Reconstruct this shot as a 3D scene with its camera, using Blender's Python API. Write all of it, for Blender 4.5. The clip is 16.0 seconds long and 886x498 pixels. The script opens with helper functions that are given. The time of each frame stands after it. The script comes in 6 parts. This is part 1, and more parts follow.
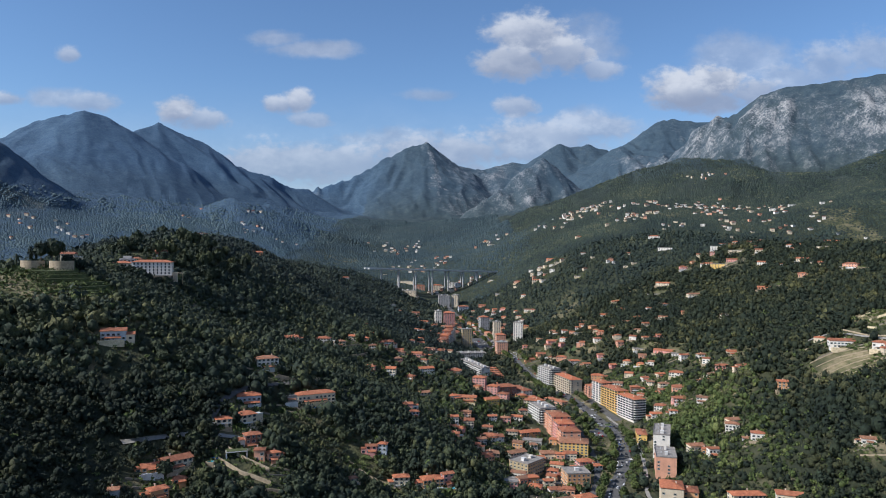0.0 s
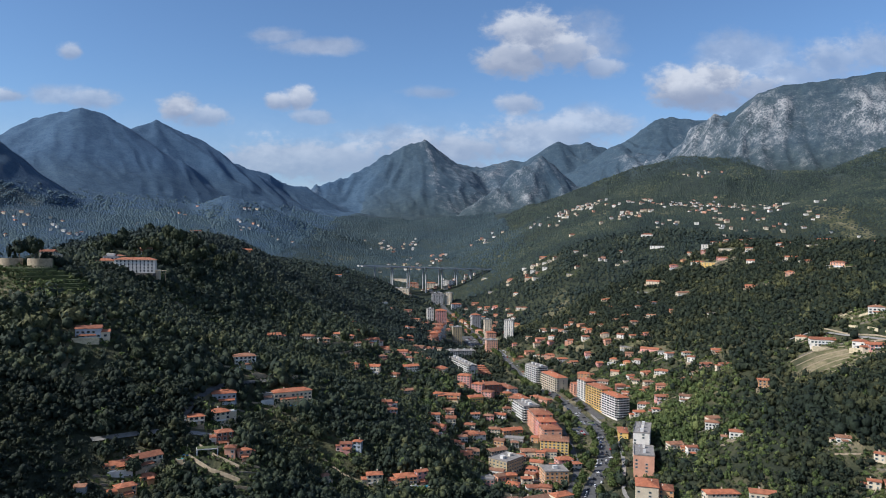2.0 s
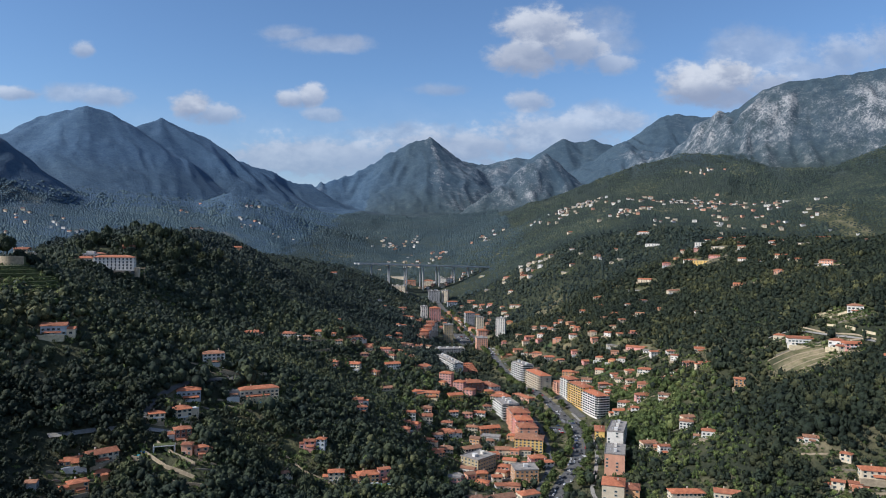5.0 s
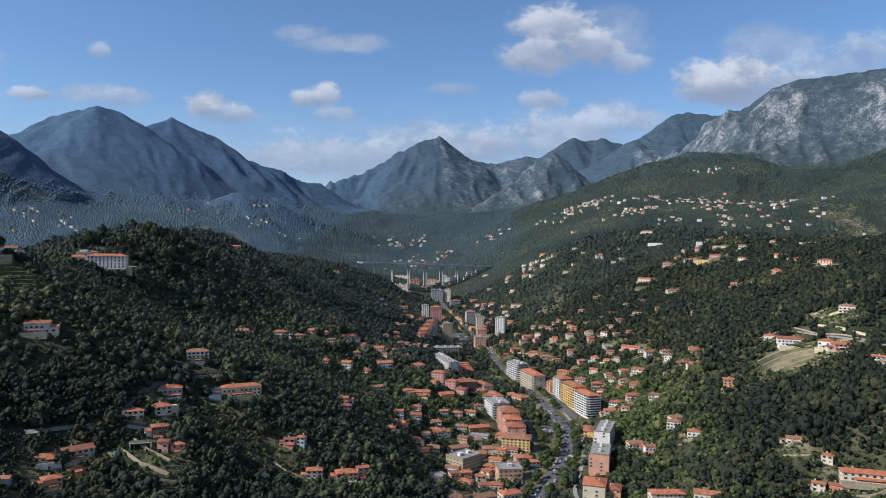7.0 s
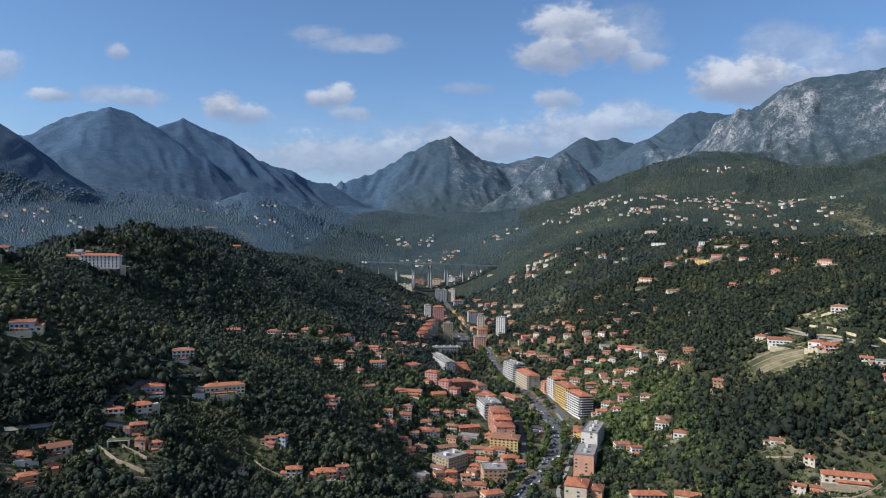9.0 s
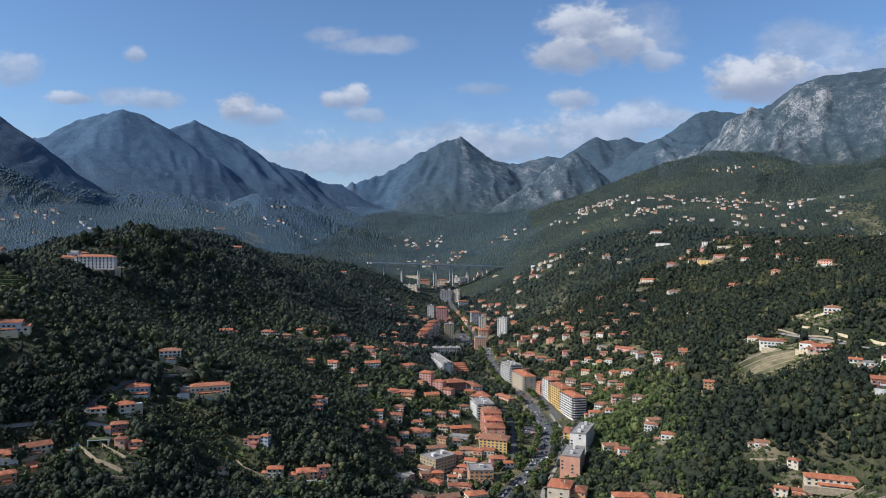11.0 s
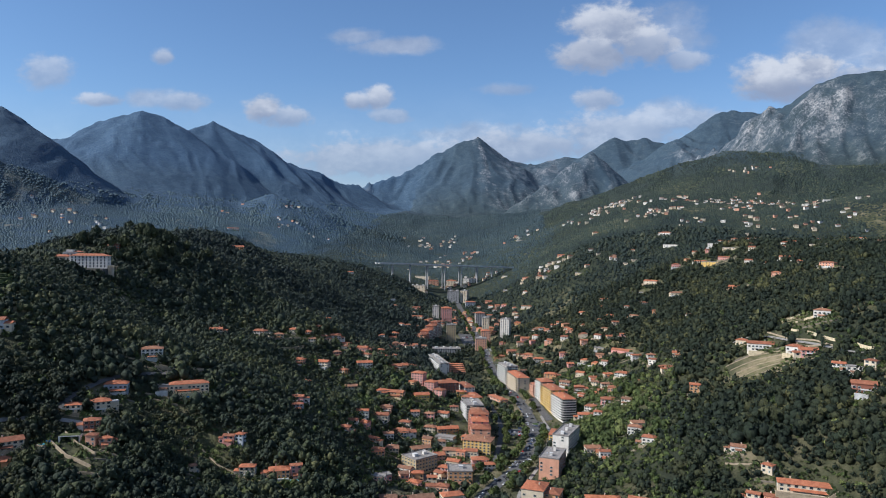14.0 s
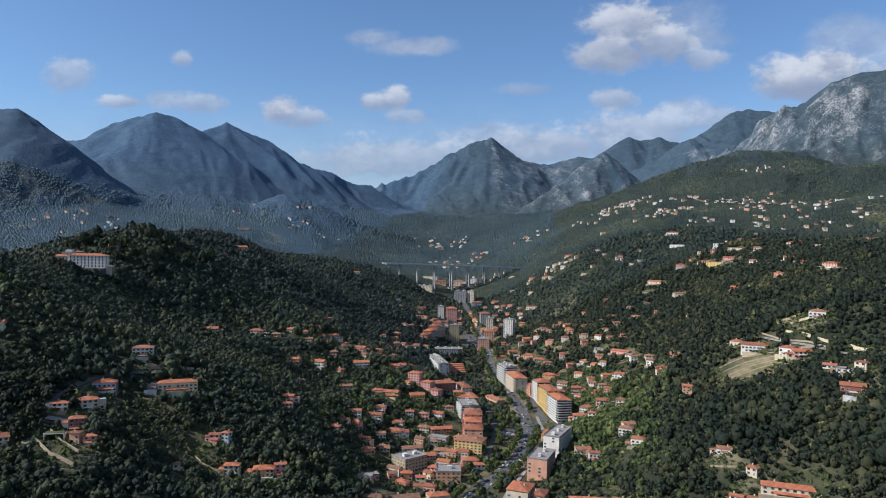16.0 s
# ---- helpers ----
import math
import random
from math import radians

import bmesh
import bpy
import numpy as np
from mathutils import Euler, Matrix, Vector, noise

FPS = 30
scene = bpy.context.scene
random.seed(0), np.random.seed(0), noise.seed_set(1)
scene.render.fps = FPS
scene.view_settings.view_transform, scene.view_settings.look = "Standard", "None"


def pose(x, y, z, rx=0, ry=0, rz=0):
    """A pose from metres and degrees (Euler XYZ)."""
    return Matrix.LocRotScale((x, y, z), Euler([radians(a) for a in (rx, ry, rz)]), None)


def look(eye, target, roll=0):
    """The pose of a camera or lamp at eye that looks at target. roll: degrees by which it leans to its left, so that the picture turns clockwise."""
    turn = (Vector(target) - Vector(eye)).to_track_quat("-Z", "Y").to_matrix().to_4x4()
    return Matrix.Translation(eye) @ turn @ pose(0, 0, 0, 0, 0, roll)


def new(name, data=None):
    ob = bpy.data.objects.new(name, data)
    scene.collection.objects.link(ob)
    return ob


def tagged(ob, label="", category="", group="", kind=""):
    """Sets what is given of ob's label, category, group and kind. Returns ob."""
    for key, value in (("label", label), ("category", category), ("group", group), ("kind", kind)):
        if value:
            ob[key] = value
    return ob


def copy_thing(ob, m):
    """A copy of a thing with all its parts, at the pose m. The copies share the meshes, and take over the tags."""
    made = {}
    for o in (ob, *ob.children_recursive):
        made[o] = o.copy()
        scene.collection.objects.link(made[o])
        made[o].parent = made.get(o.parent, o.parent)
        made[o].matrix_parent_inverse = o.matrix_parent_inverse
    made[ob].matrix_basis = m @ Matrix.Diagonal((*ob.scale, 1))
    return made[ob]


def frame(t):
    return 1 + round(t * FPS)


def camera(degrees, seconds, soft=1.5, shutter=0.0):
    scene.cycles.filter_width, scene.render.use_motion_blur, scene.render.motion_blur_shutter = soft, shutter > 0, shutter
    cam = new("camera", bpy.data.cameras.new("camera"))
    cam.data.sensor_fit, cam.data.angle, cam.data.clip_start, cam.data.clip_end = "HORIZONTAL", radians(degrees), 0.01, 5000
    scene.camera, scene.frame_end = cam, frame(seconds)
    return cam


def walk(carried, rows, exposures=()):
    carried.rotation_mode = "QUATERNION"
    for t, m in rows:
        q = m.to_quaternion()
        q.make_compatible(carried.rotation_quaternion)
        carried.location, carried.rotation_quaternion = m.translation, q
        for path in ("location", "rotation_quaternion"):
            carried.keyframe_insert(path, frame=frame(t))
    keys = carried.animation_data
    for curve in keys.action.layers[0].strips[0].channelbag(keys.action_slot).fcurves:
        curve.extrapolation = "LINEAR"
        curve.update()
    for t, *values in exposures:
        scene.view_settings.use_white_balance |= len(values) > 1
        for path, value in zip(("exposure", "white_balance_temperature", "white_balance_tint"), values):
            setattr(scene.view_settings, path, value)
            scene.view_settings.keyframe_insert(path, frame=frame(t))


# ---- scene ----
cam = camera(64.1, 16.0, soft=1.0)
PATH = [
    (0, (2.83, -0.44, 253.546), (2.823, 1.56, 253.54), 0.6),
    (0.5, (7.567, -0.917, 253.64), (7.559, 1.083, 253.632), 0.6),
    (1, (12.813, -1.193, 253.856), (12.804, 0.807, 253.846), 0.6),
    (1.5, (18.095, -1.237, 254.191), (18.084, 0.763, 254.18), 0.6),
    (2, (23.84, -1.22, 254.423), (23.829, 0.78, 254.41), 0.7),
    (2.5, (29.572, -1.101, 254.685), (29.558, 0.899, 254.67), 0.7),
    (3, (35.619, -0.967, 254.873), (35.601, 1.033, 254.856), 0.7),
    (3.5, (41.692, -0.844, 255.023), (41.67, 1.156, 255.004), 0.7),
    (4, (48.051, -0.734, 255.15), (48.024, 1.266, 255.131), 0.7),
    (6.5, (80.791, -0.317, 255.817), (80.723, 1.682, 255.793), 0.8),
    (7, (87.628, -0.148, 255.917), (87.55, 1.851, 255.893), 0.8),
    (7.5, (94.281, 0.081, 255.987), (94.193, 2.079, 255.963), 0.8),
    (8, (101.096, 0.224, 256.086), (100.998, 2.222, 256.061), 0.8),
    (8.5, (108.078, 0.312, 256.16), (107.97, 2.309, 256.135), 0.8),
    (9, (114.914, 0.655, 256.29), (114.795, 2.651, 256.265), 0.8),
    (11.5, (148.267, 2.855, 256.916), (148.096, 4.848, 256.892), 0.8),
    (12, (154.954, 3.455, 257.014), (154.773, 5.447, 256.99), 0.9),
    (12.5, (161.291, 4.073, 257.119), (161.1, 6.063, 257.096), 0.8),
    (13, (167.745, 4.713, 257.189), (167.543, 6.703, 257.166), 0.9),
    (13.5, (174.078, 5.48, 257.125), (173.865, 7.468, 257.103), 0.9),
    (14, (180.709, 6.363, 257.079), (180.484, 8.35, 257.056), 0.9),
    (14.5, (187.168, 7.175, 257.02), (186.931, 9.161, 256.997), 0.9),
    (15, (193.583, 8.218, 257.056), (193.335, 10.203, 257.033), 0.9),
    (15.5, (199.965, 9.246, 257.15), (199.705, 11.229, 257.127), 0.9),
    (16, (206.472, 10.078, 257.235), (206.2, 12.059, 257.212), 0.9),
]
walk(cam, [(t, look(eye, target, roll)) for t, eye, target, roll in PATH], exposures=[(0.0, 0.57, 5860, 10), (16.0, 0.57, 5860, 10)])

# ---- sky, sun ----
SUN_AZ, SUN_EL = radians(-110), radians(37.5)          # clockwise from the valley's axis; the sun stands to the west-south-west

world = bpy.data.worlds.new("sky")
scene.world = world
world.use_nodes = True
wn, wl = world.node_tree.nodes, world.node_tree.links
wn.clear()


def wnode(kind, **inputs):
    n = wn.new(kind)
    for k, v in inputs.items():
        n.inputs[int(k[1:])].default_value = v
    return n


def wmath(op, a, b=None, clamp=False):
    n = wn.new("ShaderNodeMath")
    n.operation, n.use_clamp = op, clamp
    for i, v in enumerate((a, b)):
        if v is None:
            continue
        if isinstance(v, (int, float)):
            n.inputs[i].default_value = v
        else:
            wl.new(v, n.inputs[i])
    return n.outputs[0]


def wramp(v, lo, hi):
    n = wn.new("ShaderNodeMapRange")
    n.interpolation_type = "SMOOTHSTEP"
    wl.new(v, n.inputs[0])
    n.inputs[1].default_value, n.inputs[2].default_value = lo, hi
    return n.outputs[0]


sky = wn.new("ShaderNodeTexSky")
sky.sky_type, sky.sun_disc, sky.sun_elevation, sky.sun_rotation = "NISHITA", False, SUN_EL, SUN_AZ
sky.altitude, sky.air_density, sky.dust_density, sky.ozone_density = 250, 1.0, 0.3, 4.5
coords = wn.new("ShaderNodeTexCoord")
split = wn.new("ShaderNodeSeparateXYZ")
wl.new(coords.outputs["Generated"], split.inputs[0])
# plane coordinates of the northern sky: u east, v up
u = wmath("DIVIDE", split.outputs[0], wmath("MAXIMUM", split.outputs[1], 0.05))
v = wmath("DIVIDE", split.outputs[2], wmath("MAXIMUM", split.outputs[1], 0.05))
plane = wn.new("ShaderNodeCombineXYZ")
wl.new(u, plane.inputs[0]); wl.new(wmath("MULTIPLY", v, 1.5), plane.inputs[1])


def wnoise(scale, detail, rough, seed):
    n = wn.new("ShaderNodeTexNoise")
    n.noise_dimensions = "4D"
    wl.new(plane.outputs[0], n.inputs["Vector"])
    n.inputs["W"].default_value = seed
    n.inputs["Scale"].default_value, n.inputs["Detail"].default_value, n.inputs["Roughness"].default_value = scale, detail, rough
    return n.outputs["Fac"]


billow, wisp, puff = wnoise(17, 8, 0.52, 1.3), wnoise(9, 9, 0.66, 4.1), wnoise(48, 6, 0.6, 2.2)
# cumulus: u, v, half width, half height, density
CUMULUS = [
    (0.120, 0.298, 0.078, 0.042, 1.0), (0.090, 0.262, 0.060, 0.030, 1.0), (0.165, 0.272, 0.055, 0.034, 0.9), (0.210, 0.252, 0.040, 0.018, 0.7), (0.100, 0.200, 0.036, 0.019, 0.75),
    (0.330, 0.222, 0.056, 0.036, 1.0), (0.365, 0.212, 0.075, 0.026, 0.9), (0.378, 0.236, 0.060, 0.034, 1.0), (0.435, 0.222, 0.055, 0.030, 0.85), (0.480, 0.240, 0.060, 0.034, 0.6), (0.535, 0.262, 0.055, 0.036, 0.6), (0.610, 0.280, 0.07, 0.036, 0.6), (0.69, 0.27, 0.09, 0.04, 0.6),
    (-0.240, 0.198, 0.028, 0.015, 0.85), (-0.210, 0.204, 0.026, 0.019, 0.9), (-0.190, 0.178, 0.040, 0.014, 0.6), (-0.378, 0.190, 0.034, 0.024, 0.95), (-0.345, 0.176, 0.045, 0.020, 0.75),
    (-0.20, 0.118, 0.20, 0.036, 0.75), (-0.02, 0.132, 0.16, 0.036, 0.8), (0.13, 0.150, 0.13, 0.036, 0.75), (0.205, 0.172, 0.08, 0.026, 0.7), (-0.535, 0.266, 0.020, 0.013, 0.7), (-0.63, 0.203, 0.045, 0.012, 0.75), (-0.72, 0.245, 0.05, 0.03, 0.6), (-0.505, 0.200, 0.05, 0.018, 0.65),
]
WISPS = [(-0.19, 0.276, 0.07, 0.014, 0.65), (-0.25, 0.292, 0.045, 0.014, 0.55), (0.18, 0.172, 0.13, 0.026, 0.6), (-0.03, 0.214, 0.045, 0.010, 0.5), (0.20, 0.285, 0.06, 0.04, 0.5),
         (-0.06, 0.15, 0.12, 0.018, 0.6), (-0.18, 0.125, 0.16, 0.03, 0.5), (-0.56, 0.205, 0.06, 0.016, 0.6), (0.6, 0.23, 0.14, 0.02, 0.5), (0.42, 0.255, 0.08, 0.05, 0.5)]


def cloud_mask(rows, noise_out, rough, lo, hi):
    total, lean = None, None
    for cu, cv, hw, hh, dens in rows:
        a = wmath("MULTIPLY", wmath("SUBTRACT", u, cu), 1 / hw)
        b = wmath("MULTIPLY", wmath("SUBTRACT", v, cv), 1 / hh)
        r = wmath("SQRT", wmath("ADD", wmath("MULTIPLY", a, a), wmath("MULTIPLY", b, b)))
        edge = wmath("SUBTRACT", wmath("SUBTRACT", 1.0, r), wmath("MULTIPLY", wmath("SUBTRACT", noise_out, 0.5), -rough))
        m = wmath("MULTIPLY", wramp(edge, lo, hi), dens)
        high = wmath("MULTIPLY", m, b)
        total = m if total is None else wmath("MAXIMUM", total, m)
        lean = high if lean is None else wmath("ADD", lean, high)
    return total, lean


lumps = wmath("ADD", wmath("MULTIPLY", billow, 0.55), wmath("MULTIPLY", puff, 0.45))
cum, lean = cloud_mask(CUMULUS, lumps, 2.4, -0.12, 0.55)
thin = cloud_mask(WISPS, wisp, 3.0, -0.22, 0.7)[0]
haze = wmath("MULTIPLY", wramp(v, 0.24, 0.02), wmath("ADD", 0.30, wmath("MULTIPLY", wisp, 0.5)))
north = wramp(split.outputs[1], 0.0, 0.3)
# broken cumulus added over the unseen rest of the sky to lift ambient light
dome = wn.new("ShaderNodeTexNoise")
wl.new(coords.outputs["Generated"], dome.inputs["Vector"])
dome.inputs["Scale"].default_value, dome.inputs["Detail"].default_value = 3.2, 6
elsewhere = wmath("MULTIPLY", wramp(dome.outputs["Fac"], 0.45, 0.65), wmath("SUBTRACT", 1.0, wmath("MAXIMUM", wmath("MULTIPLY", north, wramp(split.outputs[2], 0.75, 0.45)), 0.0)))
cover = wmath("MAXIMUM", wmath("MULTIPLY", wmath("MAXIMUM", cum, wmath("MAXIMUM", thin, haze)), north), elsewhere, clamp=True)
shade = wramp(wmath("ADD", wmath("ADD", wmath("MULTIPLY", puff, 0.3), wmath("MULTIPLY", billow, 0.6)), wmath("MULTIPLY", lean, 0.30)), 0.24, 0.80)
cloudcol = wn.new("ShaderNodeMix")
cloudcol.data_type = "RGBA"
wl.new(shade, cloudcol.inputs[0])
cloudcol.inputs[6].default_value, cloudcol.inputs[7].default_value = (2.5, 2.9, 3.8, 1), (5.5, 5.6, 5.9, 1)
mixsky = wn.new("ShaderNodeMix")
mixsky.data_type = "RGBA"
wl.new(cover, mixsky.inputs[0]); wl.new(sky.outputs[0], mixsky.inputs[6]); wl.new(cloudcol.outputs[2], mixsky.inputs[7])
background = wn.new("ShaderNodeBackground")
background.inputs[1].default_value = 0.082
wl.new(mixsky.outputs[2], background.inputs[0])
wl.new(background.outputs[0], wn.new("ShaderNodeOutputWorld").inputs[0])

sun = new("sun", bpy.data.lights.new("sun", "SUN"))
sun.data.energy, sun.data.angle, sun.data.color = 3.6, radians(0.6), (1.0, 0.92, 0.81)
sun_way = Vector((math.sin(SUN_AZ) * math.cos(SUN_EL), math.cos(SUN_AZ) * math.cos(SUN_EL), math.sin(SUN_EL)))
sun.matrix_world = look(sun_way * 2000, (0, 0, 0))

# ---- materials ----
def material(name, rough=0.8, metal=0.0):
    m = bpy.data.materials.new(name)
    m.use_nodes = True
    b = m.node_tree.nodes["Principled BSDF"]
    b.inputs["Roughness"].default_value, b.inputs["Metallic"].default_value = rough, metal
    b.inputs["Specular IOR Level"].default_value = 0.3
    return m, m.node_tree.nodes, m.node_tree.links, b


def noise_of(nodes, links, scale, detail=4, rough=0.6, source=None):
    n = nodes.new("ShaderNodeTexNoise")
    n.inputs["Scale"].default_value, n.inputs["Detail"].default_value, n.inputs["Roughness"].default_value = scale, detail, rough
    if source is not None:
        links.new(source, n.inputs["Vector"])
    return n.outputs["Fac"]


def ramp_of(nodes, links, fac, stops):
    r = nodes.new("ShaderNodeValToRGB")
    while len(r.color_ramp.elements) < len(stops):
        r.color_ramp.elements.new(0.5)
    for e, (p, c) in zip(r.color_ramp.elements, stops):
        e.position, e.color = p, (*c, 1)
    links.new(fac, r.inputs[0])
    return r.outputs[0]


def mix_of(nodes, links, fac, a, b, blend="MIX"):
    n = nodes.new("ShaderNodeMix")
    n.data_type, n.blend_type = "RGBA", blend
    for s, val in ((0, fac), (6, a), (7, b)):
        if isinstance(val, (int, float)):
            n.inputs[s].default_value = val
        elif isinstance(val, tuple):
            n.inputs[s].default_value = (*val, 1)
        else:
            links.new(val, n.inputs[s])
    return n.outputs[2]


def bump_of(nodes, links, b, height, strength, distance):
    n = nodes.new("ShaderNodeBump")
    n.inputs["Strength"].default_value, n.inputs["Distance"].default_value = strength, distance
    links.new(height, n.inputs["Height"])
    links.new(n.outputs[0], b.inputs["Normal"])


def position(nodes):
    return nodes.new("ShaderNodeNewGeometry").outputs["Position"]


def island(nodes):
    return nodes.new("ShaderNodeNewGeometry").outputs["Random Per Island"]


def leaf_material(name, stops, big=0.012):
    """Foliage: a tone for each tree, a slighter one for each bough, drifting over the slope."""
    m, n, l, b = material(name, 0.75)
    pos = position(n)
    drift = noise_of(n, l, big, 3, 0.6, pos)
    add = n.new("ShaderNodeMath")
    add.operation = "MULTIPLY_ADD"
    l.new(island(n), add.inputs[0]); add.inputs[1].default_value = 0.14
    sub = n.new("ShaderNodeMath"); sub.operation = "MULTIPLY_ADD"
    l.new(drift, sub.inputs[0]); sub.inputs[1].default_value, sub.inputs[2].default_value = 1.5, -0.60
    tone = n.new("ShaderNodeAttribute"); tone.attribute_name = "tone"
    each = n.new("ShaderNodeMath"); each.operation = "MULTIPLY_ADD"
    l.new(tone.outputs["Fac"], each.inputs[0]); each.inputs[1].default_value = 0.62
    l.new(sub.outputs[0], each.inputs[2])
    l.new(each.outputs[0], add.inputs[2])
    col = ramp_of(n, l, add.outputs[0], stops)
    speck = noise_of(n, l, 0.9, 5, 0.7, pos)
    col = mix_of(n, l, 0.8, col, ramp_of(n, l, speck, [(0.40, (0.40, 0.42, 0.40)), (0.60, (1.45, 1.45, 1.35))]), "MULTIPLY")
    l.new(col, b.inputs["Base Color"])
    twig = noise_of(n, l, 3.2, 3, 0.7, pos)
    bump_of(n, l, b, mix_of(n, l, 0.35, speck, twig), 1.0, 1.0)
    return m


FOREST = leaf_material("forest_leaves", [(0.00, (0.018, 0.029, 0.021)), (0.35, (0.031, 0.045, 0.028)), (0.60, (0.047, 0.061, 0.033)), (0.82, (0.074, 0.086, 0.038)), (1.00, (0.116, 0.116, 0.052))])
# bluer copies of FOREST: haze painted into far, valley and mountain leaves
FAR_FOREST = leaf_material("far_haze_leaves", [(0.0, (0.012, 0.022, 0.022)), (0.4, (0.024, 0.038, 0.032)), (0.7, (0.04, 0.054, 0.038)), (1.0, (0.085, 0.092, 0.055))], 0.006)
HAZED_VALLEY_FOREST = leaf_material("upper_valley_haze_leaves", [(0.00, (0.018, 0.035, 0.048)), (0.40, (0.030, 0.052, 0.064)), (0.70, (0.044, 0.068, 0.074)), (1.00, (0.075, 0.098, 0.092))], 0.005)
HAZED_MOUNTAIN_FOREST = leaf_material("mountain_haze_leaves", [(0.00, (0.029, 0.056, 0.082)), (0.40, (0.043, 0.076, 0.103)), (0.70, (0.058, 0.095, 0.116)), (1.00, (0.090, 0.124, 0.132))], 0.004)
# darker copy of FOREST: cloud shade painted into the leaves
SHADED_FOREST = leaf_material("shaded_leaves", [(0.0, (0.011, 0.019, 0.012)), (0.35, (0.018, 0.028, 0.016)), (0.6, (0.028, 0.037, 0.019)), (0.82, (0.050, 0.055, 0.024)), (1.0, (0.10, 0.10, 0.04))])
GARDEN = leaf_material("garden_leaves", [(0.0, (0.036, 0.056, 0.018)), (0.5, (0.08, 0.108, 0.032)), (1.0, (0.17, 0.19, 0.065))])


def haze_share(n, l, far):
    r = n.new("ShaderNodeMapRange")
    l.new(far, r.inputs[0])
    r.inputs[1].default_value, r.inputs[2].default_value, r.inputs[4].default_value = 0.45, 0.95, 0.85
    return r.outputs[0]


def ground_material():
    m, n, l, b = material("ground_cover", 0.9)
    pos = position(n)
    attr = n.new("ShaderNodeAttribute"); attr.attribute_name = "cover"
    parts = n.new("ShaderNodeSeparateColor"); l.new(attr.outputs["Color"], parts.inputs[0])
    rockiness, dryness, far = parts.outputs[0], parts.outputs[1], parts.outputs[2]
    mid, fine = noise_of(n, l, 0.03, 7, 0.7, pos), noise_of(n, l, 0.25, 6, 0.7, pos)
    wood = ramp_of(n, l, mid, [(0.25, (0.018, 0.024, 0.016)), (0.5, (0.036, 0.044, 0.024)), (0.75, (0.07, 0.076, 0.036))])
    leafy = noise_of(n, l, 0.14, 5, 0.75, pos)
    # haze painted into the ground colour: bluer wood and stone, mixed in by far
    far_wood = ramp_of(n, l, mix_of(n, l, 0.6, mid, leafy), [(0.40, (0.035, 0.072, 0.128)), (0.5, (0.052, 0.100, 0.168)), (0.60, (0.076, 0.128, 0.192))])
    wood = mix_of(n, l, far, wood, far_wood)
    earth = ramp_of(n, l, mid, [(0.40, (0.075, 0.082, 0.036)), (0.5, (0.165, 0.155, 0.075)), (0.62, (0.33, 0.27, 0.165))])
    streak = n.new("ShaderNodeMapping")
    streak.inputs["Scale"].default_value = (1.0, 1.0, 0.38)
    streak.inputs["Rotation"].default_value = (0.0, 0.55, 0.0)
    l.new(pos, streak.inputs["Vector"])
    rib = noise_of(n, l, 0.014, 5, 0.62, streak.outputs[0])
    grit = noise_of(n, l, 0.13, 8, 0.74, streak.outputs[0])
    crag = mix_of(n, l, 0.42, grit, rib)
    stone = ramp_of(n, l, crag, [(0.44, (0.036, 0.056, 0.064)), (0.51, (0.12, 0.138, 0.155)), (0.575, (0.36, 0.355, 0.35))])
    hazed_stone = ramp_of(n, l, crag, [(0.43, (0.050, 0.094, 0.150)), (0.52, (0.078, 0.124, 0.184)), (0.62, (0.14, 0.182, 0.23))])
    stone = mix_of(n, l, haze_share(n, l, far), stone, hazed_stone)
    rock_fac = n.new("ShaderNodeMath"); rock_fac.operation = "MULTIPLY_ADD"; rock_fac.use_clamp = True
    l.new(mid, rock_fac.inputs[0]); rock_fac.inputs[1].default_value = 2.4
    off = n.new("ShaderNodeMath"); off.operation = "MULTIPLY_ADD"
    l.new(rockiness, off.inputs[0]); off.inputs[1].default_value, off.inputs[2].default_value = 2.6, -2.3
    l.new(off.outputs[0], rock_fac.inputs[2])
    col = mix_of(n, l, dryness, wood, earth)
    col = mix_of(n, l, rock_fac.outputs[0], col, stone)
    l.new(col, b.inputs["Base Color"])
    h = mix_of(n, l, 0.5, mix_of(n, l, 0.5, mid, fine), crag)
    bump_of(n, l, b, h, 0.8, 16.0)
    return m


GROUND = ground_material()

# ---- the land ----
# land spots placed to fit the camera's view: east, north, height
VALLEY = [(120, 250, 28), (135, 450, 33), (150, 650, 37), (192, 830, 43), (160, 1000, 49), (122, 1150, 54), (88, 1400, 62), (60, 1700, 78), (30, 1834, 93), (-45, 1940, 122), (12, 1969, 131), (-70, 2300, 150), (-130, 2650, 190), (-210, 2990, 235)]
TOWN = [(70, 650, 38), (110, 740, 40), (49, 730, 42), (60, 800, 47), (215, 720, 45), (110, 850, 45), (205, 900, 47), (66, 1012, 54), (60, 1250, 58), (130, 1330, 61), (0, 1520, 78), (100, 1560, 74), (200, 570, 42), (90, 560, 42), (240, 850, 48), (45, 450, 50)]
WEST_FOOT = [(13, 752, 68), (27, 799, 60), (35, 837, 70), (20, 651, 72), (10, 542, 70), (-35, 536, 74), (-41, 556, 89), (-60, 549, 88), (-34, 555, 84), (-15, 839, 75), (-18, 890, 91), (19, 944, 85), (-32, 952, 104), (-58, 950, 110), (-74, 954, 122), (-10, 1200, 78)]
